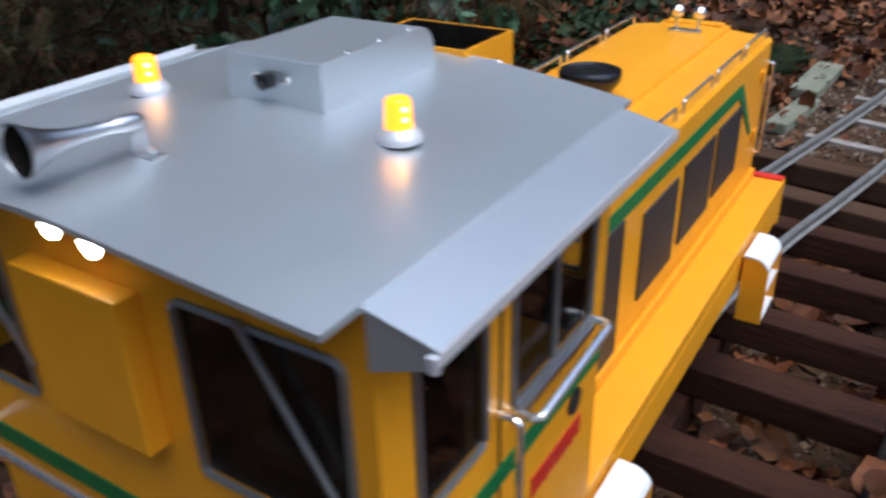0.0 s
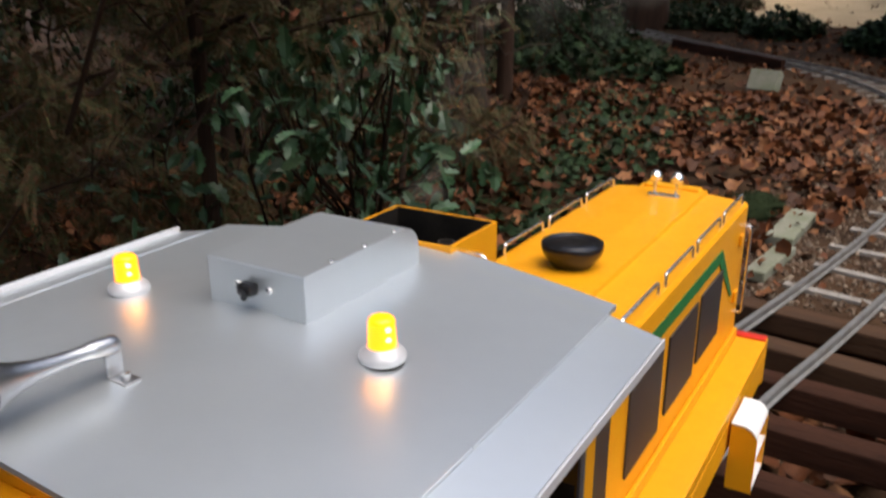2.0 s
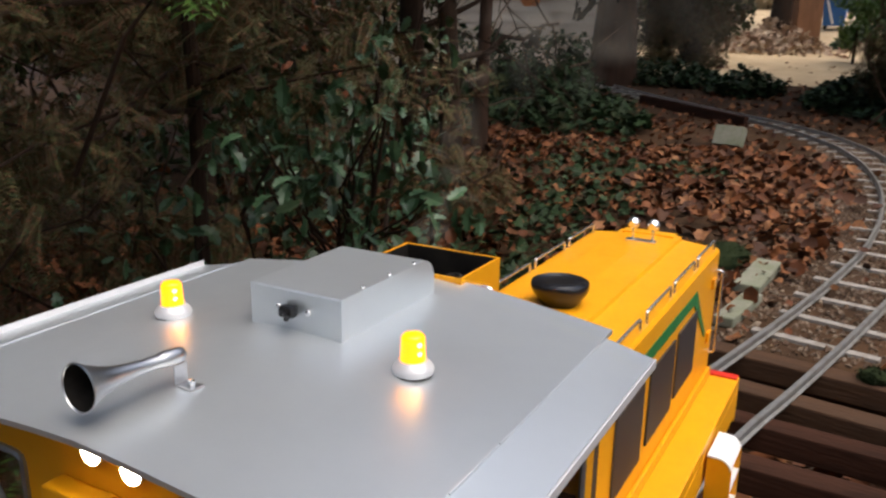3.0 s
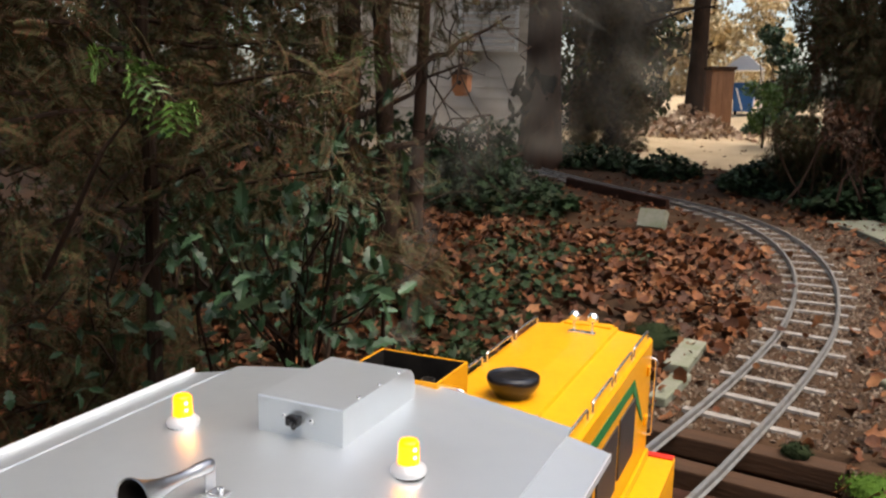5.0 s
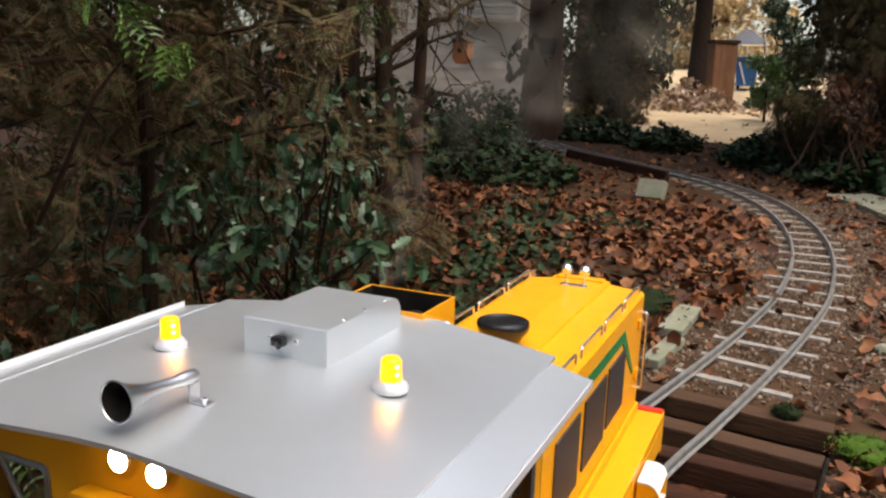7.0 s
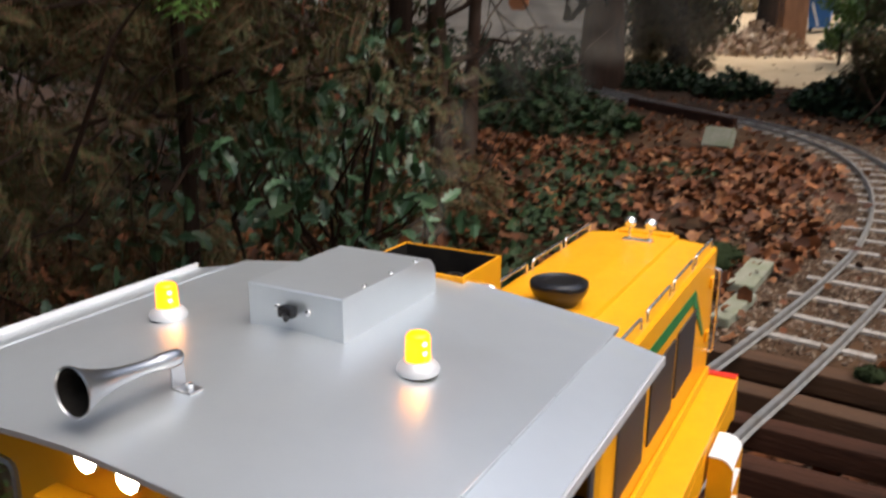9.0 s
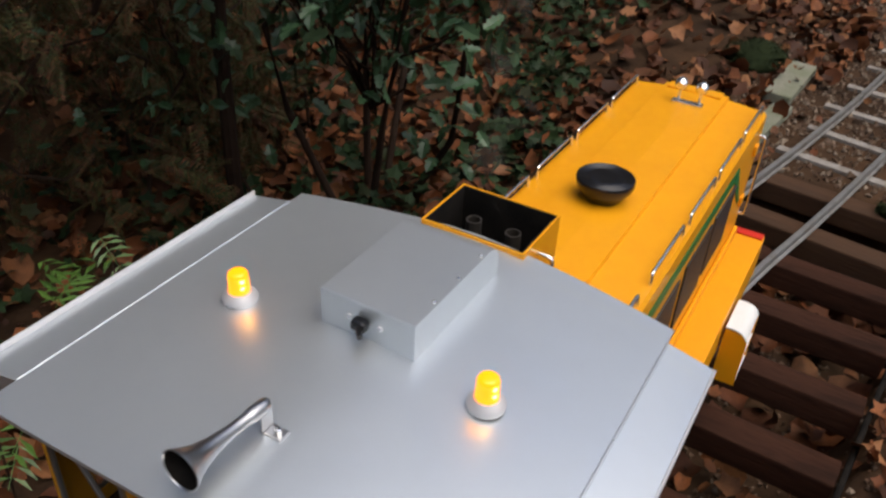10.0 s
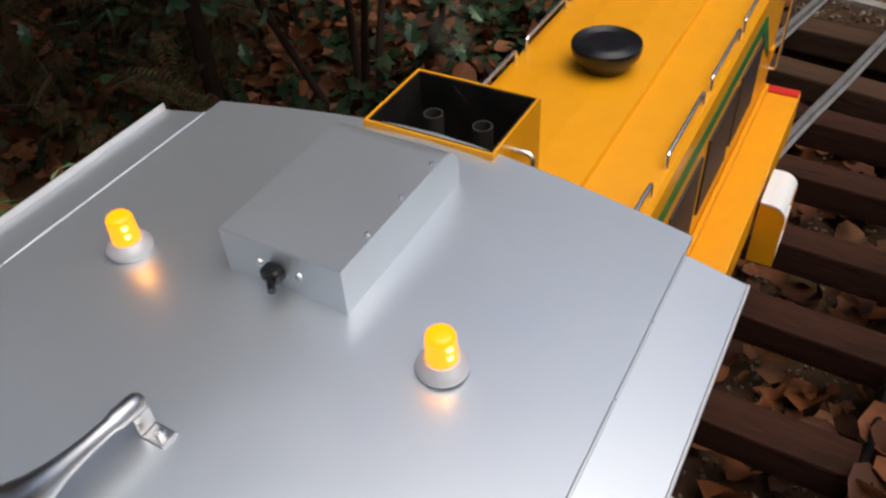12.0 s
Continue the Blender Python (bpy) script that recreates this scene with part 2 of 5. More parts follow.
def lathe(profile, at, axis=(0, 0, 1), n=28, bm=None):
    """(radius, height) pairs turned round an axis through the point at."""
    bm = bm or bmesh.new()
    q = Vector((0, 0, 1)).rotation_difference(Vector(axis)).to_matrix()
    rings = []
    for r, h in profile:
        if r < 1e-6:
            rings.append([bm.verts.new(Vector(at) + q @ Vector((0, 0, h)))])
        else:
            rings.append([bm.verts.new(Vector(at) + q @ Vector((r * math.cos(2 * math.pi * i / n), r * math.sin(2 * math.pi * i / n), h))) for i in range(n)])
    for a, b in zip(rings, rings[1:]):
        if len(a) == 1 and len(b) == 1:
            continue
        for i in range(n):
            j = (i + 1) % n
            if len(a) == 1:
                bm.faces.new((a[0], b[i], b[j]))
            elif len(b) == 1:
                bm.faces.new((a[i], a[j], b[0]))
            else:
                bm.faces.new((a[i], a[j], b[j], b[i]))
    return bm


def tube(points, radius, n=8, closed=False, bm=None, radii=None):
    bm = bm or bmesh.new()
    pts = [Vector(p) for p in points]
    k = len(pts)
    rings = []
    up = Vector((0, 0, 1))
    for i, p in enumerate(pts):
        a = pts[(i - 1) % k] if closed or i > 0 else p
        b = pts[(i + 1) % k] if closed or i < k - 1 else p
        d = (b - a).normalized()
        ref = up if abs(d.z) < 0.9 else Vector((1, 0, 0))
        s = d.cross(ref).normalized()
        t = s.cross(d)
        r = float(radii[i] if radii else radius)
        rings.append([bm.verts.new(p + r * (math.cos(2 * math.pi * j / n) * s + math.sin(2 * math.pi * j / n) * t)) for j in range(n)])
    pairs = list(zip(rings, rings[1:])) + ([(rings[-1], rings[0])] if closed else [])
    for a, b in pairs:
        for j in range(n):
            m = (j + 1) % n
            bm.faces.new((a[j], a[m], b[m], b[j]))
    if not closed:
        bm.faces.new(rings[0][::-1])
        bm.faces.new(rings[-1])
    return bm


def bent(points, r=0.006, steps=4):
    """A polyline with its inner corners rounded."""
    pts = [Vector(p) for p in points]
    out = [pts[0]]
    for a, b, c in zip(pts, pts[1:], pts[2:]):
        p, q = b + (a - b).normalized() * r, b + (c - b).normalized() * r
        for i in range(steps + 1):
            t = i / steps
            out.append((1 - t) ** 2 * p + 2 * t * (1 - t) * b + t * t * q)
    return out + [pts[-1]]


def ring_points(axis, w, a0, a1, z0, z1, r):
    """A rectangle with rounded corners in the plane axis = w."""
    out = []
    for cx, cz, start in ((a1 - r, z1 - r, 0), (a0 + r, z1 - r, 90), (a0 + r, z0 + r, 180), (a1 - r, z0 + r, 270)):
        for i in range(5):
            t = radians(start + 22.5 * i)
            p = (cx + r * math.cos(t), cz + r * math.sin(t))
            out.append((w, *p) if axis == "x" else (p[0], w, p[1]))
    return out


def wall(axis, w, thick, a0, a1, z0, z1, holes=()):
    """An upright sheet in the plane axis = w (to w + thick), with openings that go through."""
    bm = bmesh.new()
    aa = sorted({a0, a1, *(h[0] for h in holes), *(h[1] for h in holes)})
    zz = sorted({z0, z1, *(h[2] for h in holes), *(h[3] for h in holes)})
    full = {}
    for i in range(len(aa) - 1):
        for j in range(len(zz) - 1):
            ca, cz = (aa[i] + aa[i + 1]) / 2, (zz[j] + zz[j + 1]) / 2
            full[i, j] = not any(h[0] < ca < h[1] and h[2] < cz < h[3] for h in holes)
    cache = {}

    def v(i, j, k):
        if (i, j, k) not in cache:
            d = w + k * thick
            cache[i, j, k] = bm.verts.new((d, aa[i], zz[j]) if axis == "x" else (aa[i], d, zz[j]))
        return cache[i, j, k]

    for (i, j), f in full.items():
        if not f:
            continue
        for k in (0, 1):
            bm.faces.new((v(i, j, k), v(i + 1, j, k), v(i + 1, j + 1, k), v(i, j + 1, k)))
        for ni, nj, p, q in ((i - 1, j, (i, j), (i, j + 1)), (i + 1, j, (i + 1, j), (i + 1, j + 1)), (i, j - 1, (i, j), (i + 1, j)), (i, j + 1, (i, j + 1), (i + 1, j + 1))):
            if not full.get((ni, nj), False):
                bm.faces.new((v(*p, 0), v(*q, 0), v(*q, 1), v(*p, 1)))
    return bm


def raw(name, verts, faces, mat, parent=None, smooth=False):
    """A mesh from arrays: verts (n, 3), faces (m, k) of one size."""
    me = bpy.data.meshes.new(name)
    verts, faces = np.asarray(verts, dtype=np.float32), np.asarray(faces, dtype=np.int32)
    k = faces.shape[1]
    me.vertices.add(len(verts)), me.loops.add(faces.size), me.polygons.add(len(faces))
    me.vertices.foreach_set("co", verts.ravel())
    me.loops.foreach_set("vertex_index", faces.ravel())
    me.polygons.foreach_set("loop_start", np.arange(0, faces.size, k, dtype=np.int32))
    me.polygons.foreach_set("use_smooth", np.full(len(faces), smooth))
    me.update(calc_edges=True)
    me.materials.append(mat)
    ob = new(name, me)
    if parent:
        attach(ob, parent)
    return ob


def turns(yaw, pitch, roll):
    cy, sy, cp, sp, cr, sr = np.cos(yaw), np.sin(yaw), np.cos(pitch), np.sin(pitch), np.cos(roll), np.sin(roll)
    z, o = np.zeros_like(yaw), np.ones_like(yaw)
    rz = np.stack([cy, -sy, z, sy, cy, z, z, z, o], -1).reshape(-1, 3, 3)
    rx = np.stack([o, z, z, z, cp, -sp, z, sp, cp], -1).reshape(-1, 3, 3)
    ry = np.stack([cr, z, sr, z, o, z, -sr, z, cr], -1).reshape(-1, 3, 3)
    return rz @ rx @ ry


def scatter(name, shapes, places, rot, size, mat, parent=None, smooth=False):
    """Many small pieces as one mesh: each place takes one of the shapes (verts, faces), turned and scaled."""
    vs, fs, base = [], [], 0
    pick = np.arange(len(places)) % len(shapes)
    for s, (sv, sf) in enumerate(shapes):
        sv, sf = np.asarray(sv, float), np.asarray(sf, int)
        i = np.where(pick == s)[0]
        if not len(i):
            continue
        v = np.einsum("mij,nj->mni", rot[i], sv) * size[i][:, None, None] + places[i][:, None, :]
        f = sf[None] + base + (np.arange(len(i)) * len(sv))[:, None, None]
        base += v.shape[0] * v.shape[1]
        vs.append(v.reshape(-1, 3)), fs.append(f.reshape(-1, sf.shape[1]))
    return tagged(raw(name, np.concatenate(vs), np.concatenate(fs), mat, parent, smooth), kind="stuff")


R = np.random.RandomState(7)


def fan(outline, dome=0.0, curl=0.0, fold=0.0):
    """A leaf: outline round a midpoint, lifted, curled along and folded across."""
    pts = np.array([(0.0, 0.0)] + list(outline))
    z = curl * pts[:, 1] ** 2 + fold * np.abs(pts[:, 0]) + dome * (pts ** 2).sum(1)
    n = len(outline)
    return np.column_stack([pts, z]), [(0, 1 + i, 1 + (i + 1) % n) for i in range(n)]


def lobed(k, deep, wob):
    """A many-pointed outline of unit length."""
    out = []
    for i in range(2 * k):
        a = 2 * math.pi * i / (2 * k) + math.pi / 2
        r = (0.5 if i % 2 == 0 else 0.5 - deep) * (1 + wob * math.sin(i * 2.7))
        out.append((r * math.cos(a) * 0.9, r * math.sin(a)))
    return out


MAPLE = [fan(lobed(5, 0.2, 0.18), curl=0.5, fold=0.25), fan(lobed(5, 0.15, 0.22), curl=-0.45, fold=0.5),
         fan(lobed(3, 0.1, 0.15), dome=0.7), fan(lobed(5, 0.18, 0.12), curl=0.9, fold=-0.35), fan(lobed(4, 0.08, 0.2), curl=0.3, fold=0.8)]
HOLLY_LEAF = [fan([(0, -.5), (.2, -.36), (.13, -.25), (.3, -.12), (.19, 0), (.31, .14), (.17, .25), (.2, .38), (0, .55),
                   (-.2, .38), (-.17, .25), (-.31, .14), (-.19, 0), (-.3, -.12), (-.13, -.25), (-.2, -.36)], curl=c, fold=f) for c, f in ((-.35, .3), (.2, .35), (-.6, .15))]
IVY_LEAF = [fan([(0, -.3), (.3, -.42), (.28, -.1), (.5, .05), (.22, .2), (0, .58), (-.22, .2), (-.5, .05), (-.28, -.1), (-.3, -.42)], curl=c, fold=f) for c, f in ((-.3, .15), (.2, .25), (0, -.2))]
OVAL = [fan([(0, -.5), (.2, -.2), (.22, .1), (0, .5), (-.22, .1), (-.2, -.2)], curl=c, fold=f) for c, f in ((-.3, .25), (.3, .4))]


def spray(n, length, width, droop):
    """A twig with two rows of narrow needles; unit long, along y."""
    v, f = [], []
    for i in range(n):
        y = i / n
        z = -droop * y * y
        for s in (-1, 1):
            l = length * (1 - 0.55 * abs(y - 0.35))
            b = len(v)
            v += [(0, y, z), (s * l * .6, y + l * .28 + width, z + .02), (s * l, y + l * .55, z - .05), (s * l * .6, y + l * .28 - width, z + .02)]
            f.append((b, b + 1, b + 2, b + 3))
    b = len(v)
    v += [(-.012, 0, 0), (.012, 0, 0), (.006, 1, -droop), (-.006, 1, -droop)]
    f.append((b, b + 1, b + 2, b + 3))
    return np.array(v), f


SPRAY = [spray(13, .24, .03, .2), spray(11, .28, .032, .4), spray(14, .20, .03, .1)]
TIP = [spray(4, .62, .075, .35), spray(5, .55, .07, .7), spray(3, .7, .08, .2)]


def along(points, step=0.02):
    """Evenly spaced places on a smooth line through points, with their headings."""
    p = [Vector((*q, 0)) for q in points]
    out = []
    for i in range(len(p) - 1):
        a, b, c, d = p[max(i - 1, 0)], p[i], p[i + 1], p[min(i + 2, len(p) - 1)]
        for k in range(40):
            t = k / 40
            out.append(0.5 * ((2 * b) + (c - a) * t + (2 * a - 5 * b + 4 * c - d) * t * t + (3 * b - a - 3 * c + d) * t ** 3))
    out.append(p[-1])
    length = np.concatenate([[0], np.cumsum([(q - w).length for w, q in zip(out, out[1:])])])
    s = np.arange(0, length[-1], step)
    x, y = np.interp(s, length, [q.x for q in out]), np.interp(s, length, [q.y for q in out])
    return s, x, y, np.gradient(x, s), np.gradient(y, s)


def ease(t):
    t = np.clip(t, 0, 1)
    return t * t * (3 - 2 * t)


def wave(x, y, s=1.0):
    return (np.sin(x * 2.3 * s + 1.7 * np.sin(y * 1.9 * s)) + np.sin(y * 3.1 * s + 1.3 * np.sin(x * 2.7 * s + 1))) * 0.5


CENTRE = [(-.355, -4.0), (-.355, -1.0), (-.355, .4), (-.353, 1.1), (-.33, 1.42), (-.283, 1.68), (-.222, 1.94), (-.115, 2.44), (-.03, 2.9), (.045, 3.46), (.07, 4.2),
          (.03, 4.87), (-.09, 5.6), (-.30, 6.3), (-.62, 6.95), (-1.02, 7.5), (-1.55, 8.1), (-2.2, 8.85), (-2.9, 9.6), (-3.8, 10.5), (-5.2, 11.8)]
TS, TX, TY, TDX, TDY = along(CENTRE)


def climb(y):
    return 0.30 * ease((y - 8.5) / 6) + 0.9 * ease((y - 14) / 14)


def to_track(x, y):
    """Distance to the middle of the track."""
    x, y = np.asarray(x, float), np.asarray(y, float)
    k = slice(None, None, 8)
    return np.sqrt(((x[..., None] - TX[k]) ** 2 + (y[..., None] - TY[k]) ** 2).min(-1))


def ground_z(x, y):
    x, y = np.asarray(x, float), np.asarray(y, float)
    z = 0.118 + climb(y) + 0.012 * wave(x, y, 1.6) + 0.008 * wave(y, x, 5)
    z = z - 0.13 * ease((-0.62 - x) / 0.7) * ease((3.6 - y) / 1.4)
    z = z + 0.06 * np.exp(-((x + .85) ** 2 + (y - 3.7) ** 2) / .5)
    d = to_track(x, y)
    z = z * (1 - ease((0.36 - d) / .12)) + (0.122 + climb(y)) * ease((0.36 - d) / .12)
    trench = ease((2.17 - y) / .10) * ease((0.10 - 0.02 + 0.09 * np.clip(y - 1.2, -1, 1) - x) / .04) * ease((x + .80) / .1)
    z = z * (1 - trench) + (-0.03 + 0.01 * wave(x, y, 6)) * trench
    z = z + 0.10 * ease((x - .55) / 1.2) * ease((y - 5) / 3)
    return z

# ---- ground and track ----
gx = np.unique(np.round(np.concatenate([np.linspace(-60, -6, 28), np.linspace(-6, -2, 41), np.linspace(-2, 1.6, 121), np.linspace(1.6, 6, 34), np.linspace(6, 60, 28)]), 4))
gy = np.unique(np.round(np.concatenate([np.linspace(-60, -3, 28), np.linspace(-3, 0, 31), np.linspace(0, 4, 134), np.linspace(4, 10, 80), np.linspace(10, 20, 50), np.linspace(20, 90, 36)]), 4))
GX, GY = np.meshgrid(gx, gy)
GZ = ground_z(GX.ravel(), GY.ravel()).reshape(GX.shape)
ci, cj = np.meshgrid(np.arange(len(gx) - 1), np.arange(len(gy) - 1))
c0 = (cj * len(gx) + ci).ravel()
tagged(raw("ground", np.column_stack([GX.ravel(), GY.ravel(), GZ.ravel()]), np.column_stack([c0, c0 + 1, c0 + 1 + len(gx), c0 + len(gx)]), SOIL, smooth=True),
       "dark damp woodland soil under leaf litter", "ground", kind="structure")

track = thing("railway_track", (-.355, 0, .135), "miniature railway track curving away through the leaves", "railway track", kind="structure")


def rail_bar(side):
    """A flat-bottomed rail beside the centre line."""
    sec = [(-.010, 0), (.010, 0), (.010, .003), (.0035, .006), (.0035, .016), (.0068, .018), (.0068, .024), (.005, .0265), (-.005, .0265), (-.0068, .024), (-.0068, .018), (-.0035, .016), (-.0035, .006), (-.010, .003)]
    v, f = [], []
    idx = range(0, len(TS), 3)
    m = len(sec)
    for k, i in enumerate(idx):
        h = math.hypot(TDX[i], TDY[i])
        nx, ny = TDY[i] / h, -TDX[i] / h
        for a, z in sec:
            o = side * 0.095 + a
            v.append((TX[i] + nx * o, TY[i] + ny * o, 0.1345 + z + climb(TY[i])))
        if k:
            b = k * m
            f += [(b - m + j, b - m + (j + 1) % m, b + (j + 1) % m, b + j) for j in range(m)]
    return raw("rail", v, f, RAIL, track)


for side in (-1, 1):
    rail_bar(side)
# light sleepers on the curve, more skewed and uneven than laid by machine
tie_mesh = None
s_first = float(np.interp(2.28, TY, TS))
k = 0
s_at = s_first
while s_at < TS[-1] - 0.3:
    i = int(np.searchsorted(TS, s_at))
    h = math.atan2(TDY[i], TDX[i])
    w, l = 0.016 + 0.005 * R.rand(), 0.165 + 0.012 * R.randn()
    if tie_mesh is None:
        tie_mesh = finish("sleeper", box(-.016, .016, -.168, .168, -.022, 0, 0.002), TIE)
        ob = tie_mesh
    else:
        ob = new("sleeper", tie_mesh.data)
    ob.matrix_basis = pose(TX[i] + .012 * R.randn(), TY[i], 0.1335 + climb(TY[i]) - .001 * R.rand(), 0, 1.2 * R.randn(), math.degrees(h) + 3 * R.randn())
    attach(ob, track)
    s_at += 0.22 + .008 * R.randn()
    k += 1

trestle = thing("timber_bridge", (-.34, 1.2, .03), "dark wet timber beams carrying the track over a dip", "bridge", kind="structure")
beams = [(-.78, -.02, -1.3), (-.78, -.02, -1.05), (-.78, -.01, -.8), (-.78, 0, -.55), (-.78, 0, -.3), (-.78, .01, -.08), (-.78, .01, .12), (-.78, .02, .32), (-.78, .02, .52), (-.78, .025, .735),
         (-.78, .03, .93), (-.78, .048, 1.155), (-.78, .065, 1.345), (-.77, .085, 1.545), (-.74, .105, 1.738)]
for a, b, y in beams:
    ob = finish("beam", box(-(b - a) / 2, (b - a) / 2, -.031, .031, -.06, 0, 0.005), TIMBER, trestle)
    ob.matrix_basis = pose((a + b) / 2, y + .01, 0.1335, 2 * R.randn(), 0.3 * R.randn(), 0.8 * R.randn() - 2)
for a, b, y, turn, m in ((-.72, .125, 1.925, -8.5, TIMBER2), (-.55, .15, 2.125, -7, TIMBER2)):
    ob = finish("beam", box(-(b - a) / 2, (b - a) / 2, -.034, .034, -.06, 0, 0.006), m, trestle)
    ob.matrix_basis = pose((a + b) / 2, y, 0.1325, 1, 0, turn)
for x in (-.45, -.26):
    ob = finish("bearer", box(x - .025, x + .025, -1.6, 2.05, -.05, .0725, 0.004), TIMBER, trestle)
ob = part("edge_board", tube([(.012, .3, .125), (.022, .75, .128), (.042, 1.0, .13), (.074, 1.33, .132), (.104, 1.6, .132), (.128, 1.88, .13)], 0.0055, 8), MATT_BLACK, trestle, "thin black edging rod")
tagged(finish("edging_plank", box(-.05, .05, -.35, .35, 0, .035, 0.004), TIMBER), "dark brown board edging the bridge dip", "plank").matrix_basis = pose(.27, .72, .12, 0, 2, -8)

# ---- paving blocks and stones beside the track ----


def slab(x, y, z, w, d, h, turn, tilt, label):
    ob = finish("paving_slab", box(-w / 2, w / 2, -d / 2, d / 2, 0, h, 0.006), CONCRETE)
    ob.matrix_basis = pose(x, y, z, *tilt, turn)
    return tagged(ob, label, "paving slab", "slabs beside the track")


slab(-.355, 2.82, .128, .085, .33, .034, -4, (1, 2), "mossy grey concrete slab lying beside the track")
slab(-.352, 2.46, .122, .06, .30, .032, -7, (-1, -2), "pale grey concrete slab lying beside the track")
slab(-1.04, 5.9, .14, .2, .08, .14, -12, (-24, 0), "tilted grey stone slab in the leaves")
slab(.62, 6.3, .11, .42, .55, .05, 20, (1, 1), "worn flat stone slab by the track")
slab(.42, 6.9, .10, .4, .5, .05, 32, (1, -1), "worn flat stone slab by the track")


def rock(x, y, r, mat, label, category, squash=0.6, on=None):
    bm = bmesh.new()
    bmesh.ops.create_icosphere(bm, subdivisions=3, radius=1)
    for v in bm.verts:
        n = noise.noise(v.co * 1.7 + Vector((x * 9, y * 7, 3))) * 0.35 + noise.noise(v.co * 5 + Vector((y, x, 0))) * 0.12
        v.co = Vector((v.co.x, v.co.y, v.co.z * squash)) * r * (1 + n)
    ob = finish("rock", bm, mat, smooth=True)
    ob.name = category.replace(" ", "_")
    ob.location = (x, y, (float(ground_z(x, y)) if on is None else on) + r * squash * 0.45)
    if category == "moss":
        q = np.random.RandomState(int(r * 1000) + 3)
        k = int(9000 * r)
        d = q.randn(k, 3) * (1, 1, .8)
        d[:, 2] = np.abs(d[:, 2])
        d /= np.linalg.norm(d, axis=1)[:, None]
        p = np.array(ob.location) + d * (r * (1 + .18 * q.randn(k)))[:, None] * (1, 1, squash)
        scatter("tuft", [fan([(0, -.5), (.16, -.1), (0, .5), (-.16, -.1)], curl=.4, fold=.3)], p, turns(q.uniform(0, 6.28, k), .7 * q.randn(k), .7 * q.randn(k)), q.uniform(.008, .018, k), mat, ob)
    return tagged(ob, label, category)


rock(.03, 2.105, .034, DARKMOSS, "dark green moss cushion on the end beam", "moss", .6, .1325)
rock(.215, 1.99, .07, MOSS, "bright green moss mound beside the track", "moss", .4)
rock(.31, 1.86, .06, MOSS, "bright green moss mound beside the track", "moss", .4)
rock(-.5, 2.98, .10, DARKMOSS, "dark mossy clump behind the slabs", "moss", .5)
rock(.30, 2.85, .035, CONCRETE, "small grey stone beside the track", "stone")
rock(.36, 3.5, .03, CONCRETE, "small grey stone beside the track", "stone")

# ---- leaf litter and gravel ----


def cover(n, x0, x1, y0, y1, keep):
    x, y = R.uniform(x0, x1, n), R.uniform(y0, y1, n)
    k = R.rand(n) < keep(x, y)
    return x[k], y[k]


def litter(name, x, y, lo, hi, lift, tilt, label):
    n = len(x)
    p = np.column_stack([x, y, ground_z(x, y) + lift * R.rand(n) ** 1.5 + 0.006])
    tagged(scatter(name, MAPLE, p, turns(R.uniform(0, 6.28, n), tilt * R.randn(n), tilt * R.randn(n)), lo * .7 + (hi * 1.15 - lo * .7) * R.rand(n) ** 1.5, LITTER, smooth=True), label, "fallen leaves", kind="stuff")


def left_density(x, y):
    d = to_track(x, y)
    return np.clip(ease((d - .17) / .15) * (0.65 + .5 * wave(x, y, 1.3)), 0.04, 1) * np.where((y < 2.1) & (x > -.75), 0.25, 1)


x, y = cover(24000, -3.2, .1, -.2, 5.6, left_density)
litter("leaf_litter", x, y, .028, .076, .045, .55, "brown curled autumn leaves covering the ground")
x, y = cover(9000, .02, 1.4, -.2, 6.5, lambda x, y: np.clip(ease((to_track(x, y) - .12) / .2) * np.where(y < 2.0, .9, .34 + .3 * wave(x, y, 2)), 0, 1) * np.where(x < .05 + .08 * (y - 1), .2, 1))
litter("leaf_litter", x, y, .022, .060, .03, .5, "brown autumn leaves scattered over gravel")
x, y = cover(9000, -6, 3, 5.4, 13, lambda x, y: np.clip(ease((to_track(x, y) - .16) / .15) * (.6 + .4 * wave(x, y, 1.2)), 0, 1) * np.where((y > 10.9) & (x > -2.3) & (x < .4), .06, 1))
litter("leaf_litter", x, y, .04, .078, .03, .4, "brown autumn leaves on the far bank")
x, y = cover(620, -.78, .06, .2, 2.1, lambda x, y: .9 + 0 * x)
litter("leaf_litter", x, y, .04, .088, .035, .5, "brown leaves lying in the dip between the beams")


def pebble(seed):
    rs = np.random.RandomState(seed)
    v = np.array([(1, 0, 0), (-1, 0, 0), (0, 1, 0), (0, -1, 0), (0, 0, .7), (0, 0, -.7)]) * rs.uniform(.6, 1.2, (6, 3)) + rs.uniform(-.15, .15, (6, 3))
    return v, [(0, 2, 4), (2, 1, 4), (1, 3, 4), (3, 0, 4), (2, 0, 5), (1, 2, 5), (3, 1, 5), (0, 3, 5)]


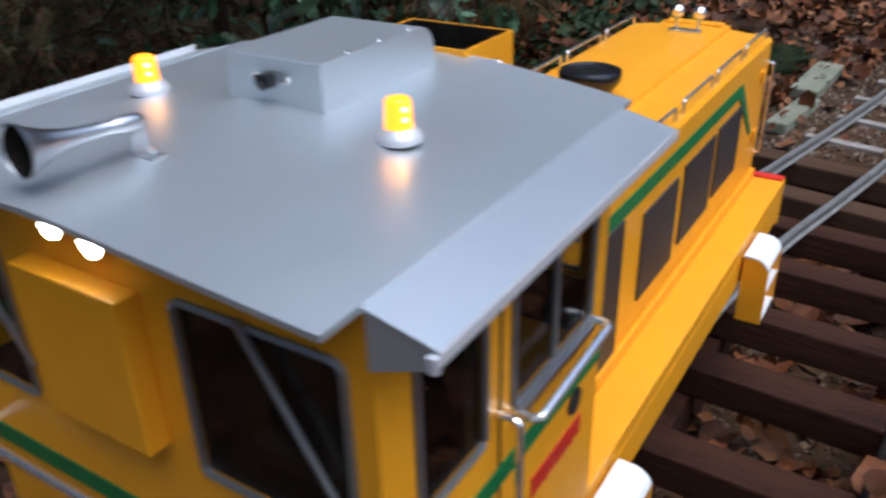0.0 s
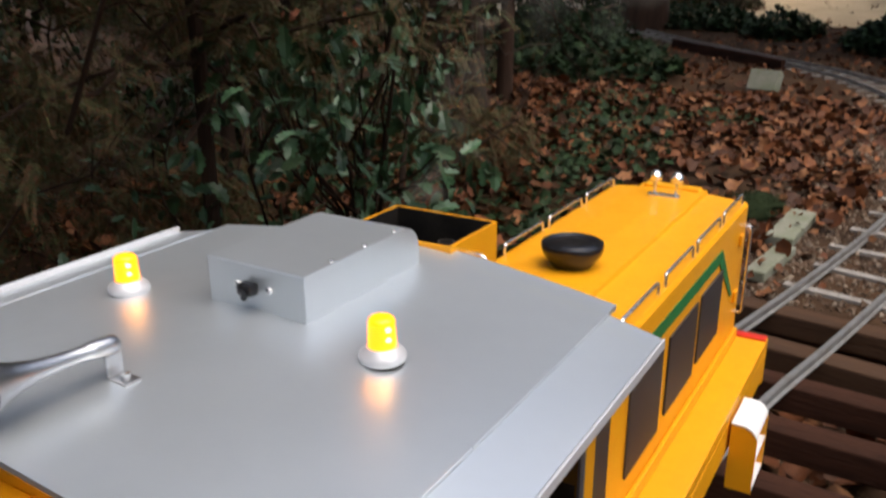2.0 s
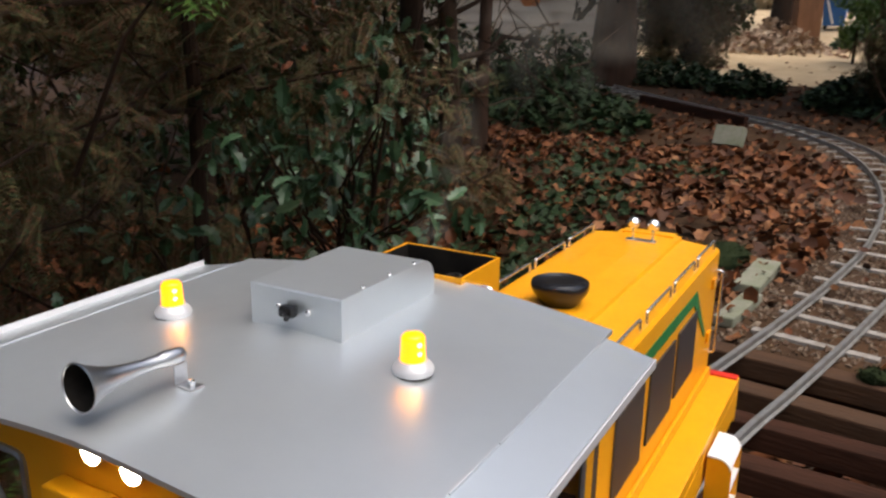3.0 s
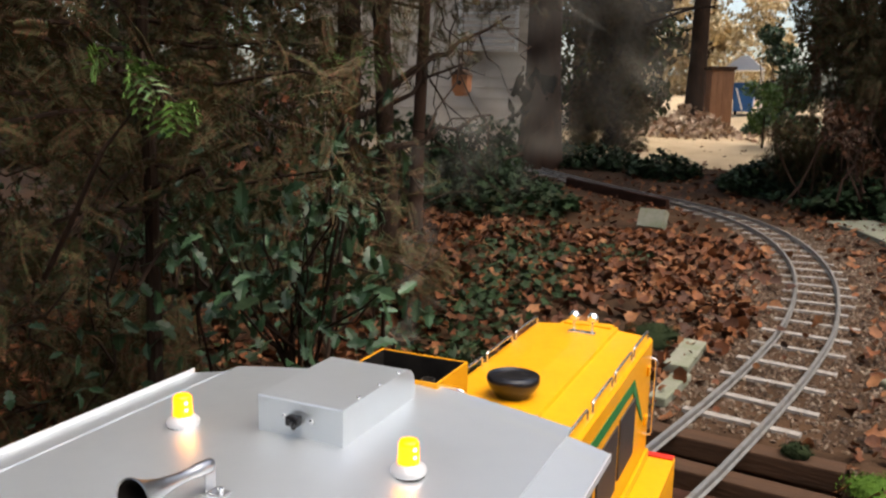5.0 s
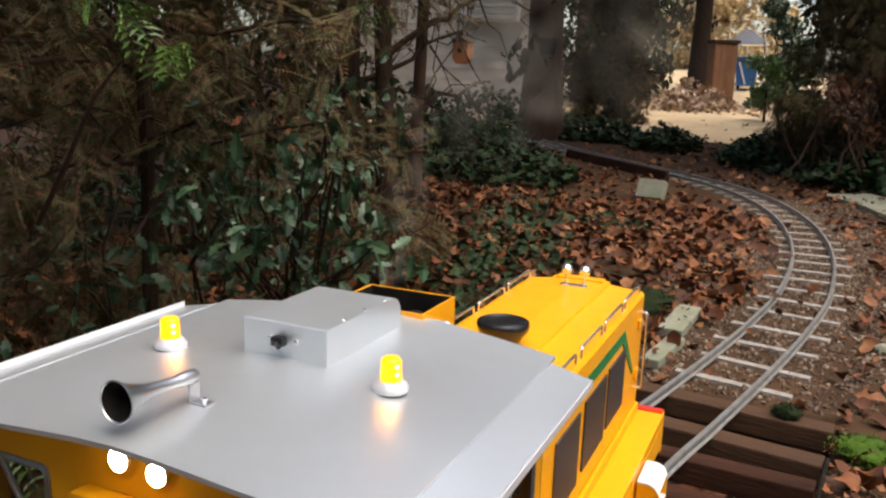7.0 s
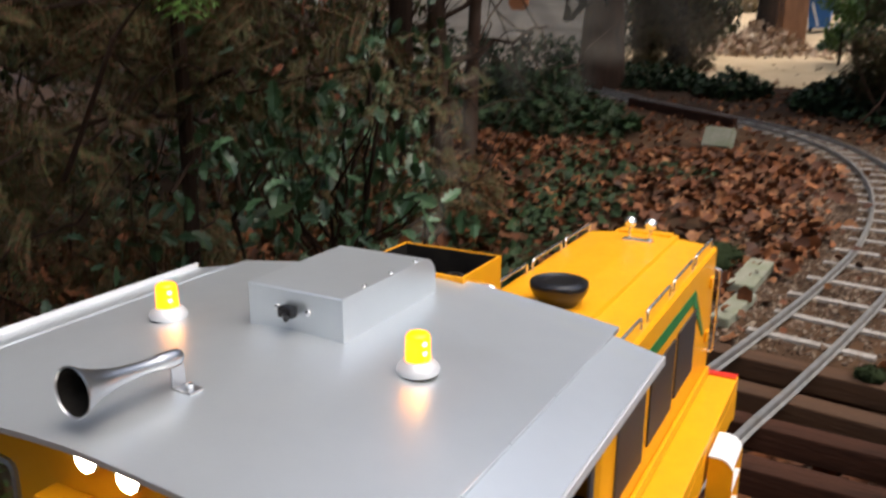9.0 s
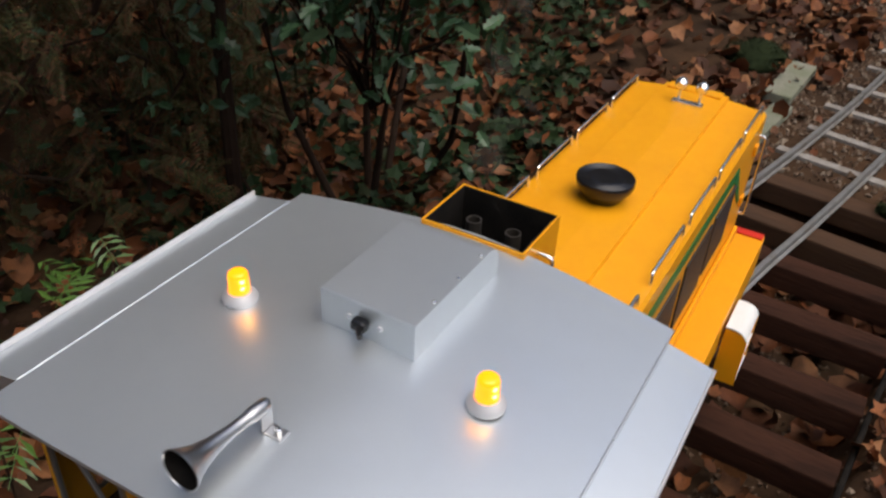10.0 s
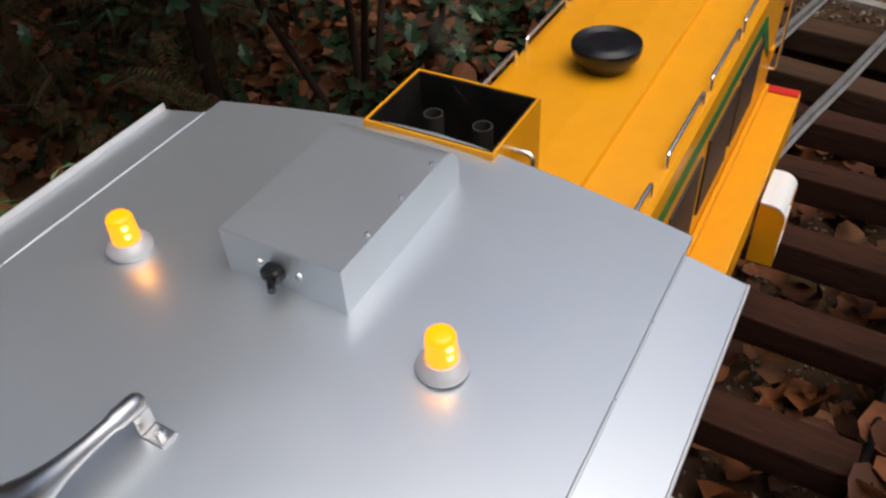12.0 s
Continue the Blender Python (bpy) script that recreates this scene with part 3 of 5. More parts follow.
x, y = cover(26000, -.5, 1.3, 2.19, 6.6, lambda x, y: np.clip(.95 - 1.2 * np.clip(to_track(x, y) - .35, 0, 1), .05, 1))
n = len(x)
tagged(scatter("gravel", [pebble(i) for i in range(6)], np.column_stack([x, y, ground_z(x, y) + .003]), turns(R.uniform(0, 6.28, n), R.randn(n), R.randn(n)), R.uniform(.004, .012, n) * (1 + .6 * (R.rand(n) < .06)), STONE),
       "brown and beige gravel round the sleepers", "gravel", kind="stuff")
x, y = cover(9000, -.8, .3, -.1, 2.1, lambda x, y: .6 + 0 * x)
n = len(x)
tagged(scatter("gravel", [pebble(i) for i in range(6)], np.column_stack([x, y, ground_z(x, y) + .003]), turns(R.uniform(0, 6.28, n), R.randn(n), R.randn(n)), R.uniform(.003, .009, n), STONE),
       "small dark gravel and debris under the beams", "gravel", kind="stuff")
x, y = cover(15000, -6, 6.5, -5, 9, lambda x, y: np.clip(.55 + .45 * wave(x, y, .9), 0, 1) * ease((np.minimum(np.minimum(x + 6, 6.5 - x), np.minimum(y + 5, 9 - y))) / 1.6) * ease((to_track(x, y) - .3) / .2) * np.where((x > -.2) & (x < 1.2) & (y > 2) & (y < 6.6), .12, 1))
litter("leaf_litter", x, y, .032, .08, .025, .5, "scattered brown leaves on the woodland floor")
# sandy clearing beyond the trees
sx, sy = np.meshgrid(np.linspace(-7, .1, 50), np.linspace(10.9, 32, 60))
sz = ground_z(sx.ravel(), sy.ravel()) + .012
ii, jj = np.meshgrid(np.arange(49), np.arange(59))
q0 = (jj * 50 + ii).ravel()
tagged(raw("path", np.column_stack([sx.ravel(), sy.ravel(), sz]), np.column_stack([q0, q0 + 1, q0 + 51, q0 + 50]), SAND, smooth=True), "pale sandy path in the open beyond the trees", "path", kind="structure")

# ---- the locomotive ----
X0 = -0.355
loco = thing("model_locomotive", (X0, .8, .16), "yellow miniature diesel locomotive with a grey cab roof", "locomotive")


def U(*v):
    return [X0 + a for a in v]


# frame and running board
deck = part("running_board", box(X0 - .168, X0 + .168, .25, 1.38, .352, .373, .002), YELLOW, loco)
for s in (-1, 1):
    part("side_sill", box(*sorted((X0 + s * .168, X0 + s * .150)), .25, 1.378, .302, .3515, .002), YELLOW, loco)
part("end_beam", box(X0 - .1675, X0 + .1675, 1.3805, 1.392, .29, .372, .002), YELLOW, loco)
part("red_edge", box(X0 + .115, X0 + .166, 1.372, 1.391, .3735, .376), RED, loco, "thin red strip on the front edge")
part("frame", box(X0 - .06, X0 + .06, .27, 1.36, .27, .351, .003), DARKMETAL, loco)


def bogie(y):
    b = part("bogie", box(X0 - .07, X0 + .07, y - .11, y + .11, .215, .268, .004), DARKMETAL, loco, "black four-wheeled bogie")
    for dy in (-.07, .07):
        for s in (-1, 1):
            part("wheel", lathe([(0, 0), (.045, 0), (.05, .004), (.05, .016), (.045, .02), (0, .02)], (X0 + s * .095 - .01, y + dy, .211), (1, 0, 0), 24), DARKMETAL, b)


bogie(.50), bogie(1.15)

# hood with sloping top edges and two creases
hood_sec = [(X0 - .114, .3735), (X0 - .114, .601), (X0 - .110, .606), (X0 - .0595, .6112), (X0 - .058, .6172), (X0, .6195), (X0 + .048, .6172), (X0 + .0495, .6112), (X0 + .110, .606), (X0 + .114, .601), (X0 + .114, .3735)]
hood = part("hood", prism(hood_sec, .5165, 1.37), YELLOW, loco, "yellow engine hood with creased top")
for s in (-1, 1):
    part("hood_flange", box(*sorted((X0 + s * .1145, X0 + s * .121)), .66, 1.365, .3735, .392, .0015), YELLOW, hood)


def grille(y0, y1, z0, z1, s):
    d = .1145
    g = part("grille", box(*sorted((X0 + s * d, X0 + s * (d + .0025))), y0, y1, z0, z1), GRILLE, hood, "black perforated grille panel")
    return g


for s in (-1, 1):
    grille(.655, .748, .376, .5545, s)
    for y0, y1, z0, z1 in ((.812, .930, .424, .535), (.957, 1.085, .431, .539), (1.103, 1.222, .439, .541)):
        grille(y0, y1, z0, z1, s)
    bm = bmesh.new()
    xs = sorted((X0 + s * .1145, X0 + s * .1155))
    prism([(.655, .5565), (1.205, .5565), (1.207, .575), (.655, .575)], *xs, axis="x", bm=bm)
    prism([(1.2075, .5755), (1.197, .5565), (1.298, .470), (1.306, .4725)], xs[0], xs[1] + .0004, axis="x", bm=bm)
    part("stripe", bm, GREEN, hood, "dark green lining stripe")
    for y0, y1 in ((.645, .748), (.795, .918), (.947, 1.066), (1.088, 1.211), (1.232, 1.355)):
        x = X0 + s * .106
        part("grab_rail", tube(bent([(x, y0, .604), (x, y0, .622), (x, y1, .622), (x, y1, .604)], .005), .0022, 8), CHROME, loco, smooth=True)
    x = X0 + s * .126
    part("corner_handrail", tube(bent([(x - s * .012, 1.352, .572), (x, 1.352, .572), (x, 1.352, .425), (x - s * .012, 1.352, .425)], .006), .0022, 8), CHROME, loco, smooth=True)
    for z in (.45, .545):
        part("hinge", box(*sorted((X0 + s * .1142, X0 + s * .119)), 1.325, 1.345, z, z + .018, .002), YELLOW, hood)

# front lamps on the hood
for u in (-.018, .016):
    l = part("front_lamp", lathe([(0, -.0092), (.0058, -.0086), (.0098, -.0035), (.0104, .0023), (.0086, .007), (0, .0078)], (X0 + u, 1.300, .6475), (0, 1, .1), 20), CHROME, loco, "small round chrome lamp", True)
    part("lamp_stem", tube([(X0 + u, 1.300, .618), (X0 + u, 1.300, .637)], .0025), CHROME, l)
part("lamp_bracket", box(X0 - .026, X0 + .024, 1.286, 1.30, .6185, .6225, .001), CHROME, loco)
part("front_lip", box(X0 - .05, X0 + .04, 1.345, 1.3695, .6175, .6215, .001), YELLOW, hood)

# black mushroom air filter
part("air_filter", lathe([(0, -.003), (.024, -.003), (.029, .005), (.0355, .013), (.0378, .019), (.0382, .024), (.0372, .027), (.0350, .028), (.0325, .0268), (.0305, .0278), (.0282, .0266), (.0262, .0276), (.0236, .0265), (.0214, .0274), (.012, .0268), (0, .0270)], (X0 - .005, .929, .6220), n=44), BLACK, loco, "glossy black round air filter", True)

# open exhaust box in front of the cab
ex = part("exhaust_box", bmesh.new(), YELLOW, loco, "yellow open-topped box, sooty inside")
for b in ((X0 - .051, X0 + .049, .6205, .6225), (X0 - .051, X0 + .049, .546, .548), (X0 - .051, X0 - .049, .5482, .6203), (X0 + .047, X0 + .049, .5482, .6203)):
    part("box_side", box(*b, .612, .766), YELLOW, ex)
for b in ((X0 - .0487, X0 + .0467, .6185, .6202), (X0 - .0487, X0 + .0467, .5484, .5500), (X0 - .0487, X0 - .0470, .5503, .6182), (X0 + .0450, X0 + .0467, .5503, .6182)):
    part("box_lining", box(*b, .622, .7655), MATT_BLACK, ex)
part("box_floor", box(X0 - .0468, X0 + .0448, .5505, .618, .695, .702), MATT_BLACK, ex)
for u in (-.022, .018):
    part("exhaust_pipe", lathe([(.0075, 0), (.0075, .050), (.0062, .050), (.0062, .006), (0, .006)], (X0 + u, .592, .702), n=18), DARKMETAL, ex, "round exhaust pipe end")
part("box_handle", tube(bent([(X0 + .048, .575, .752), (X0 + .064, .575, .752), (X0 + .064, .575, .70), (X0 + .048, .575, .70)], .005), .002), CHROME, loco, smooth=True)

# cab with window openings
CU, CR, CF, CZ0 = .183, .24, .5135, .303
side_holes = [(.270, .337, .600, .703), (.371, .489, .603, .707)]
rear_holes = [(X0 + .057, X0 + .167, .597, .712), (X0 - .172, X0 - .098, .590, .710)]
front_holes = [(X0 + .056, X0 + .165, .622, .722), (X0 - .165, X0 - .056, .622, .722)]
cab = part("cab", wall("y", CR, .003, X0 - CU, X0 + CU, CZ0, .742, rear_holes), YELLOW, loco, "yellow driver's cab with many windows")
part("front_wall", wall("y", CF, .003, X0 - CU, X0 + CU, .374, .742, front_holes), YELLOW, cab)
for s in (-1, 1):
    part("side_wall", wall("x", X0 + s * CU, -s * .003, CR + .0032, CF - .0002, CZ0, .742, side_holes), YELLOW, cab)
    for y0, y1, z0, z1 in side_holes:
        part("window_frame", tube(ring_points("x", X0 + s * (CU + .001), y0, y1, z0, z1, .007), .0025, 6, True), FRAME, cab, "grey metal window frame")
        pane = part("window_pane", box(*sorted((X0 + s * (CU - .001), X0 + s * (CU - .002))), y0, y1, z0, z1), GLASS, cab)
        pane.visible_shadow = False
    x = X0 + s * (CU + .002)
    part("mullion", box(*sorted((x, x - s * .004)), .428, .433, .605, .706, .001), FRAME, cab)
    part("window_sill", box(*sorted((x, x + s * .005)), .373, .488, .5955, .6025, .0015), ALU, cab)
    bm = prism([(CR + .001, .552), (CF + .002, .552), (CF + .002, .568), (CR + .001, .568)], *sorted((X0 + s * (CU + .0004), X0 + s * (CU + .0014))), axis="x")
    part("stripe", bm, GREEN, cab, "dark green lining stripe")
    xo = X0 + s * (CU + .018)
    part("handrail", tube(bent([(X0 + s * CU, .374, .598), (xo, .374, .598), (xo, .487, .604), (X0 + s * CU, .487, .604)], .007), .0032, 8), CHROME, cab, smooth=True)
    part("door_handle", tube(bent([(X0 + s * CU, .352, .612), (X0 + s * (CU + .016), .352, .612), (X0 + s * (CU + .016), .352, .48), (X0 + s * CU, .352, .48)], .006), .0026, 8), CHROME, cab, smooth=True)
    part("door_seam", box(*sorted((X0 + s * (CU + .0002), X0 + s * (CU + .001))), .355, .357, .31, .742), DARKMETAL, cab)
    # the lettering cannot be read: red bars, a dark round badge and small yellow bars
    xb = sorted((X0 + s * (CU + .0004), X0 + s * (CU + .0013)))
    for i in range(8):
        part("lettering", box(*xb, .403 + i * .0105, .4115 + i * .0105, .501 + .001 * (i % 2), .519), RED, cab)
    part("badge", lathe([(0, 0), (.009, 0), (.011, .0006), (.011, .0016), (.009, .002), (0, .002)], (X0 + s * (CU + .0003), .4715, .540), (s, 0, 0), 20), DARKMETAL, cab, "dark round badge")
    for i in range(2):
        part("lettering", box(*sorted((X0 + s * (CU + .0015), X0 + s * (CU + .0023))), .300 + i * .012, .309 + i * .012, .554, .566), YELLOW, cab)
for w, holes, sg in ((CR, rear_holes, -1), (CF + .003, front_holes, 1)):
    for a0, a1, z0, z1 in holes:
        part("window_frame", tube(ring_points("y", w + sg * .001, a0, a1, z0, z1, .007), .0025, 6, True), FRAME, cab, "grey metal window frame")
        pane = part("window_pane", box(a0, a1, w - sg * .0014, w - sg * .0022, z0, z1), GLASS, cab)
        pane.visible_shadow = False
        m = (a0 + a1) / 2
        part("wiper", box(-.0016, .0016, -.0016, .0016, -.054, .054, .0005), FRAME, cab, "slanting wiper arm").matrix_basis = pose(m + .021, w + sg * .005, (z0 + z1) / 2 + .017, 0, -30.5, 0)
rear_panel = part("rear_panel", box(X0 - .060, X0 + .031, CR - .016, CR - .0002, .606, .7085, .0015), YELLOW, cab, "raised yellow panel between the windows")
part("stripe", box(X0 - CU, X0 + CU, CR - .0014, CR - .0004, .522, .539), GREEN, cab, "dark green lining stripe")
part("handrail", tube(bent([(X0 - .17, CR, .540), (X0 - .17, CR - .02, .540), (X0 + .13, CR - .02, .540), (X0 + .13, CR, .540)], .007), .0035, 8), CHROME, cab, smooth=True)
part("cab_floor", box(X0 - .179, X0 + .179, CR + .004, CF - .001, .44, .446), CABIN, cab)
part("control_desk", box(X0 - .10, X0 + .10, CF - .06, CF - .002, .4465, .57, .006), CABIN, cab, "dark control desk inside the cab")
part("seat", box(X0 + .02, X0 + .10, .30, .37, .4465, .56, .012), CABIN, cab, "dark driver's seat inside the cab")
# dark sheets added inside the walls and under the roof to darken the cab
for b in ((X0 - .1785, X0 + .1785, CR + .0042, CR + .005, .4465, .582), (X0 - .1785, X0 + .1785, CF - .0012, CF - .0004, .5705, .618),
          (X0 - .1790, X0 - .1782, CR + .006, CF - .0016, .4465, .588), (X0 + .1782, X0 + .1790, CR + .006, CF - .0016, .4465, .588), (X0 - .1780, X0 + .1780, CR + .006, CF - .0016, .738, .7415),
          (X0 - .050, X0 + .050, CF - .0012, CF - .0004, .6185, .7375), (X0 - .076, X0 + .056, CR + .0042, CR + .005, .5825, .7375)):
    part("dark_inner_sheet", box(*b), CABIN, cab)

# roof: crowned main sheet, sloping side eaves closed by gussets
def roof_z(u):
    """Height of the roof sheet, a low ridge rounded along the middle."""
    return .7485 + .0150 * (1 - (math.hypot(u, .03) - .03) / .1545)


roof_sec = []
for i in range(13):
    u = -.182 + .364 * i / 12
    roof_sec.append((u, roof_z(u)))
bm = bmesh.new()


def front_y(u):
    return .556 - .012 * (abs(u) / .18) ** 2.2


def rear_y(u):
    return .206 + .004 * (abs(u) / .18) ** 2


top = [[bm.verts.new((X0 + u, y0 + (y1 - y0) * k / 6, z)) for k in range(7)] for u, z in roof_sec for y0, y1 in [(rear_y(u), front_y(u))]]
low = [[bm.verts.new(v.co - Vector((0, 0, .0035))) for v in r] for r in top]
for i in range(12):
    for k in range(6):
        bm.faces.new((top[i][k], top[i + 1][k], top[i + 1][k + 1], top[i][k + 1]))
        bm.faces.new((low[i][k], low[i][k + 1], low[i + 1][k + 1], low[i + 1][k]))
    for k in (0, 6):
        bm.faces.new((top[i][k], low[i][k], low[i + 1][k], top[i + 1][k]))
for k in range(6):
    bm.faces.new((top[0][k], top[0][k + 1], low[0][k + 1], low[0][k]))
    bm.faces.new((top[12][k], low[12][k], low[12][k + 1], top[12][k + 1]))
roof = part("roof", bm, ROOF, loco, "satin grey sheet-metal roof", True)
for s in (-1, 1):
    w = .2195 if s > 0 else .2265
    sec = [(X0 + s * .1822, .7478), (X0 + s * w, .7390), (X0 + s * w, .7362), (X0 + s * .1822, .7448)]
    e = part("eave", prism(sec, .236, .527), ROOF, roof, "sloping grey eave sheet")
    for y in (.2365, .524):
        part("gusset", prism([(X0 + s * .1835, .7445), (X0 + s * .2192, .7358), (X0 + s * .2192, .7300), (X0 + s * .212, .7262), (X0 + s * .1835, .7155)], y, y + .0025), ROOF, roof)
    part("drip_rail", box(*sorted((X0 + s * (w + .0002), X0 + s * (w + .0019))), .235, .528, .732, .7440 if s < 0 else .7390, .0006), SILVER, roof, "bright silver drip rail")
    # the seam is a low bead, tacked in uneven lengths
    for y0, y1 in ((.2370, .2815), (.2825, .3400), (.3412, .4080), (.4092, .4660), (.4670, .5262)):
        part("weld_bead", tube([(X0 + s * .1822, y0, .7480), (X0 + s * .1824, (y0 + y1) / 2, .7482), (X0 + s * .1822, y1, .7480)], .0011, 8), ROOF, roof, smooth=True)
    part("drip_cap", box(*sorted((X0 + s * (w - .003), X0 + s * (w + .0021))), .2310, .2348, .7300, .7385, .001), SILVER, roof)

# vent box on the roof with its switch
VZ = .7615
sec = [(.389, VZ - .006), (.389, .7915), (.390, .7925)] + [(.516 - .018 + .018 * math.sin(radians(a)), .7925 - .018 + .018 * math.cos(radians(a))) for a in range(0, 91, 15)] + [(.516, VZ - .006)]
vent = part("vent_box", prism(sec, X0 - .040, X0 + .040, axis="x"), ROOF, roof, "grey box on the roof, rounded in front")
part("switch", box(X0 - .0085, X0 + .0035, .3800, .3888, .7740, .7825, .0025), BLACK, vent, "black toggle switch")
part("switch_lever", tube([(X0 - .002, .381, .7782), (X0 + .005, .3735, .7775)], .0022), BLACK, vent)
for u in (-.0145, .0120):
    part("screw", lathe([(0, 0), (.0026, 0), (.0022, .0016), (0, .002)], (X0 + u, .3888, .7785), (0, -1, 0), 12), CHROME, vent)
for y in (.42, .455, .49):
    part("rivet", lathe([(0, 0), (.0018, 0), (.0012, .001), (0, .0013)], (X0 + .0365, y, .7924), (0, 0, 1), 10), CHROME, vent)


def beacon(u, y):
    """Rubber ring, dished silver base, ribbed amber lens with two bright bulbs near its skin."""
    z = roof_z(u) - .001
    at = (X0 + u, y, z)
    b = part("beacon", lathe([(0, .002), (.0134, .002), (.0139, .0042), (.0133, .0062), (.0108, .0088), (.0096, .0104), (0, .0104)], at, n=36), SILVER, roof, "amber beacon with silver base", True)
    part("base_ring", lathe([(0, 0), (.0126, 0), (.0130, .001), (.0126, .0021), (0, .0021)], at, n=36), DARKMETAL, b, "dark rubber ring")
    ribs = [(.0082 - .00006 * i + (.0002 if i % 2 else 0), .0105 + .0016 * i) for i in range(10)]
    lens = part("lens", lathe(ribs + [(.0073, .0264), (.0063, .0276), (.0040, .0282), (0, .0284)], at, n=30), AMBER, b, "lit amber lens", True)
    for h in (.0165, .0225):
        part("bulb", lathe([(0, -.0016), (.0016, -.0009), (.0020, 0), (.0016, .0009), (0, .0016)], (X0 + u + .0067, y - .0034, z + h), (.89, -.45, 0), 12), BULB, lens, "bright spot of the bulb")


beacon(.1005, .383), beacon(-.112, .381)

# air horn
HZ = .7812
hx = X0 - .004
horn_dir = Vector((-.03, -1, .07)).normalized()
horn = part("horn", lathe([(0, -.001), (.0036, 0), (.0048, .002), (.0050, .006), (.0050, .014), (.0046, .0165), (.0039, .019), (.0042, .032), (.0056, .046), (.0082, .057), (.0118, .066), (.0139, .0695), (.0142, .0708), (.0135, .0712), (.0129, .0702)], (hx, .2885, HZ), horn_dir, 32), ALU, roof, "silver trumpet air horn", True)
# shade inside the bell is put in as a black throat
part("horn_throat", lathe([(.0130, .0704), (.0100, .0645), (.0062, .055), (.0036, .045), (0, .041)], (hx, .2885, HZ), horn_dir, 32), MATT_BLACK, horn)
part("horn_bracket", box(hx + .001, hx + .016, .279, .289, .7625, .7645, .0008), ALU, horn, "bent metal foot")
part("horn_post", box(hx + .001, hx + .0028, .279, .289, .7646, .7772, .0006), ALU, horn)
part("horn_clamp", box(hx - .005, hx + .0028, .2795, .2885, .7773, .7790, .0006), ALU, horn)
part("horn_bolt", lathe([(0, 0), (.0026, 0), (.0026, .003), (0, .0035)], (hx + .0105, .284, .7646), n=6), CHROME, horn)

# lamps under the rear roof edge
for u, z in ((-.0240, .7355), (.0085, .7325)):
    l = part("rear_lamp", lathe([(0, 0), (.0070, 0), (.0086, .002), (.0088, .0055), (.0080, .006), (0, .006)], (X0 + u, .2398, z), (0, -1, .05), 24), CHROME, cab, "round lit rear lamp")
    part("lamp_face", lathe([(0, .0012), (.0079, .0002), (.0079, -.0003), (0, -.0003)], (X0 + u, .2333, z + .0003), (0, -1, .05), 24), LAMP, l, "glowing white lamp face")


def step(y, s):
    """Open foot steps below the sill: two yellow end plates rounded above, white treads between them."""
    xa, xb, d = X0 + s * .172, X0 + s * .2085, .080
    arc = [(xb - s * .022 + s * .022 * math.sin(radians(t)), .334 + .022 * math.cos(radians(t))) for t in (90, 72, 54, 36, 18, 0)]
    plate = [(xa, .250), (xb, .250), *arc, (xa, .356)]
    st = part("step", prism(plate, y, y + .0025), YELLOW, loco, "yellow step plate with white treads")
    part("end_plate", prism(plate, y + d, y + d + .0025), YELLOW, st)
    hood_line = [(x, z + .0006) for x, z in arc[1:]] + [(xa, .3566)]
    part("top_tread", prism(hood_line + [(x, z - .003) for x, z in hood_line[::-1]], y - .0006, y + d + .0031), WHITE, st, "white tread curved over the edge")
    for z in (.252, .300):
        part("tread", box(*sorted((xa, xb - s * .0004)), y + .0027, y + d - .0002, z, z + .004), WHITE, st, "white tread")
    part("step_back", box(*sorted((xa, xa + s * .003)), y + .0027, y + d - .0002, .2565, .352), YELLOW, st)


for s in (-1, 1):
    step(1.115, s), step(.545, s)

# ---- plants and trees ----


def limb(points, r0, r1, mat, parent, name="limb", n=8):
    k = len(points)
    return part(name, tube(points, r0, n, radii=[r0 + (r1 - r0) * i / (k - 1) for i in range(k)]), mat, parent, smooth=True)


def wander(a, b, k, amount, rs):
    a, b = np.array(a, float), np.array(b, float)
    pts = [a + (b - a) * i / k + amount * rs.randn(3) * math.sin(math.pi * i / k) for i in range(k + 1)]
    return [tuple(p) for p in pts]


def cloud(n, centre, radius, rs, shell=0.35):
    d = rs.randn(n, 3)
    d /= np.linalg.norm(d, axis=1)[:, None]
    return np.array(centre) + d * (rs.rand(n) ** shell)[:, None] * np.array(radius)


def clumps(n, blobs, rs):
    """Places in uneven clumps: blobs of (centre, radius)."""
    per = max(1, n // len(blobs))
    return np.concatenate([cloud(per, c, (r, r, r * .75), rs) for c, r in blobs])


def facing(n, rs, droop=0.5, spread=0.7):
    return turns(rs.uniform(0, 6.28, n), -droop + spread * rs.randn(n), .6 * rs.randn(n))


# holly bush with glossy prickly leaves
rs = np.random.RandomState(11)
holly = thing("holly_bush", (-1.15, 1.55, float(ground_z(-1.15, 1.55))), "holly bush with glossy dark green prickly leaves", "bush")
stems = [[(-1.15, 1.55, -.02), (-1.08, 1.5, .3), (-.98, 1.42, .6), (-.88, 1.33, .84)], [(-1.17, 1.57, -.02), (-1.2, 1.6, .4), (-1.1, 1.62, .8), (-1.0, 1.5, 1.0)],
         [(-1.2, 1.5, -.02), (-1.3, 1.42, .3), (-1.25, 1.3, .55), (-1.12, 1.25, .68)], [(-1.1, 1.6, -.02), (-.95, 1.6, .25), (-.85, 1.45, .5), (-.79, 1.34, .66)],
         [(-1.15, 1.6, -.02), (-1.2, 1.8, .4), (-1.25, 1.95, .7), (-1.2, 2.0, 1.0)]]
places = []
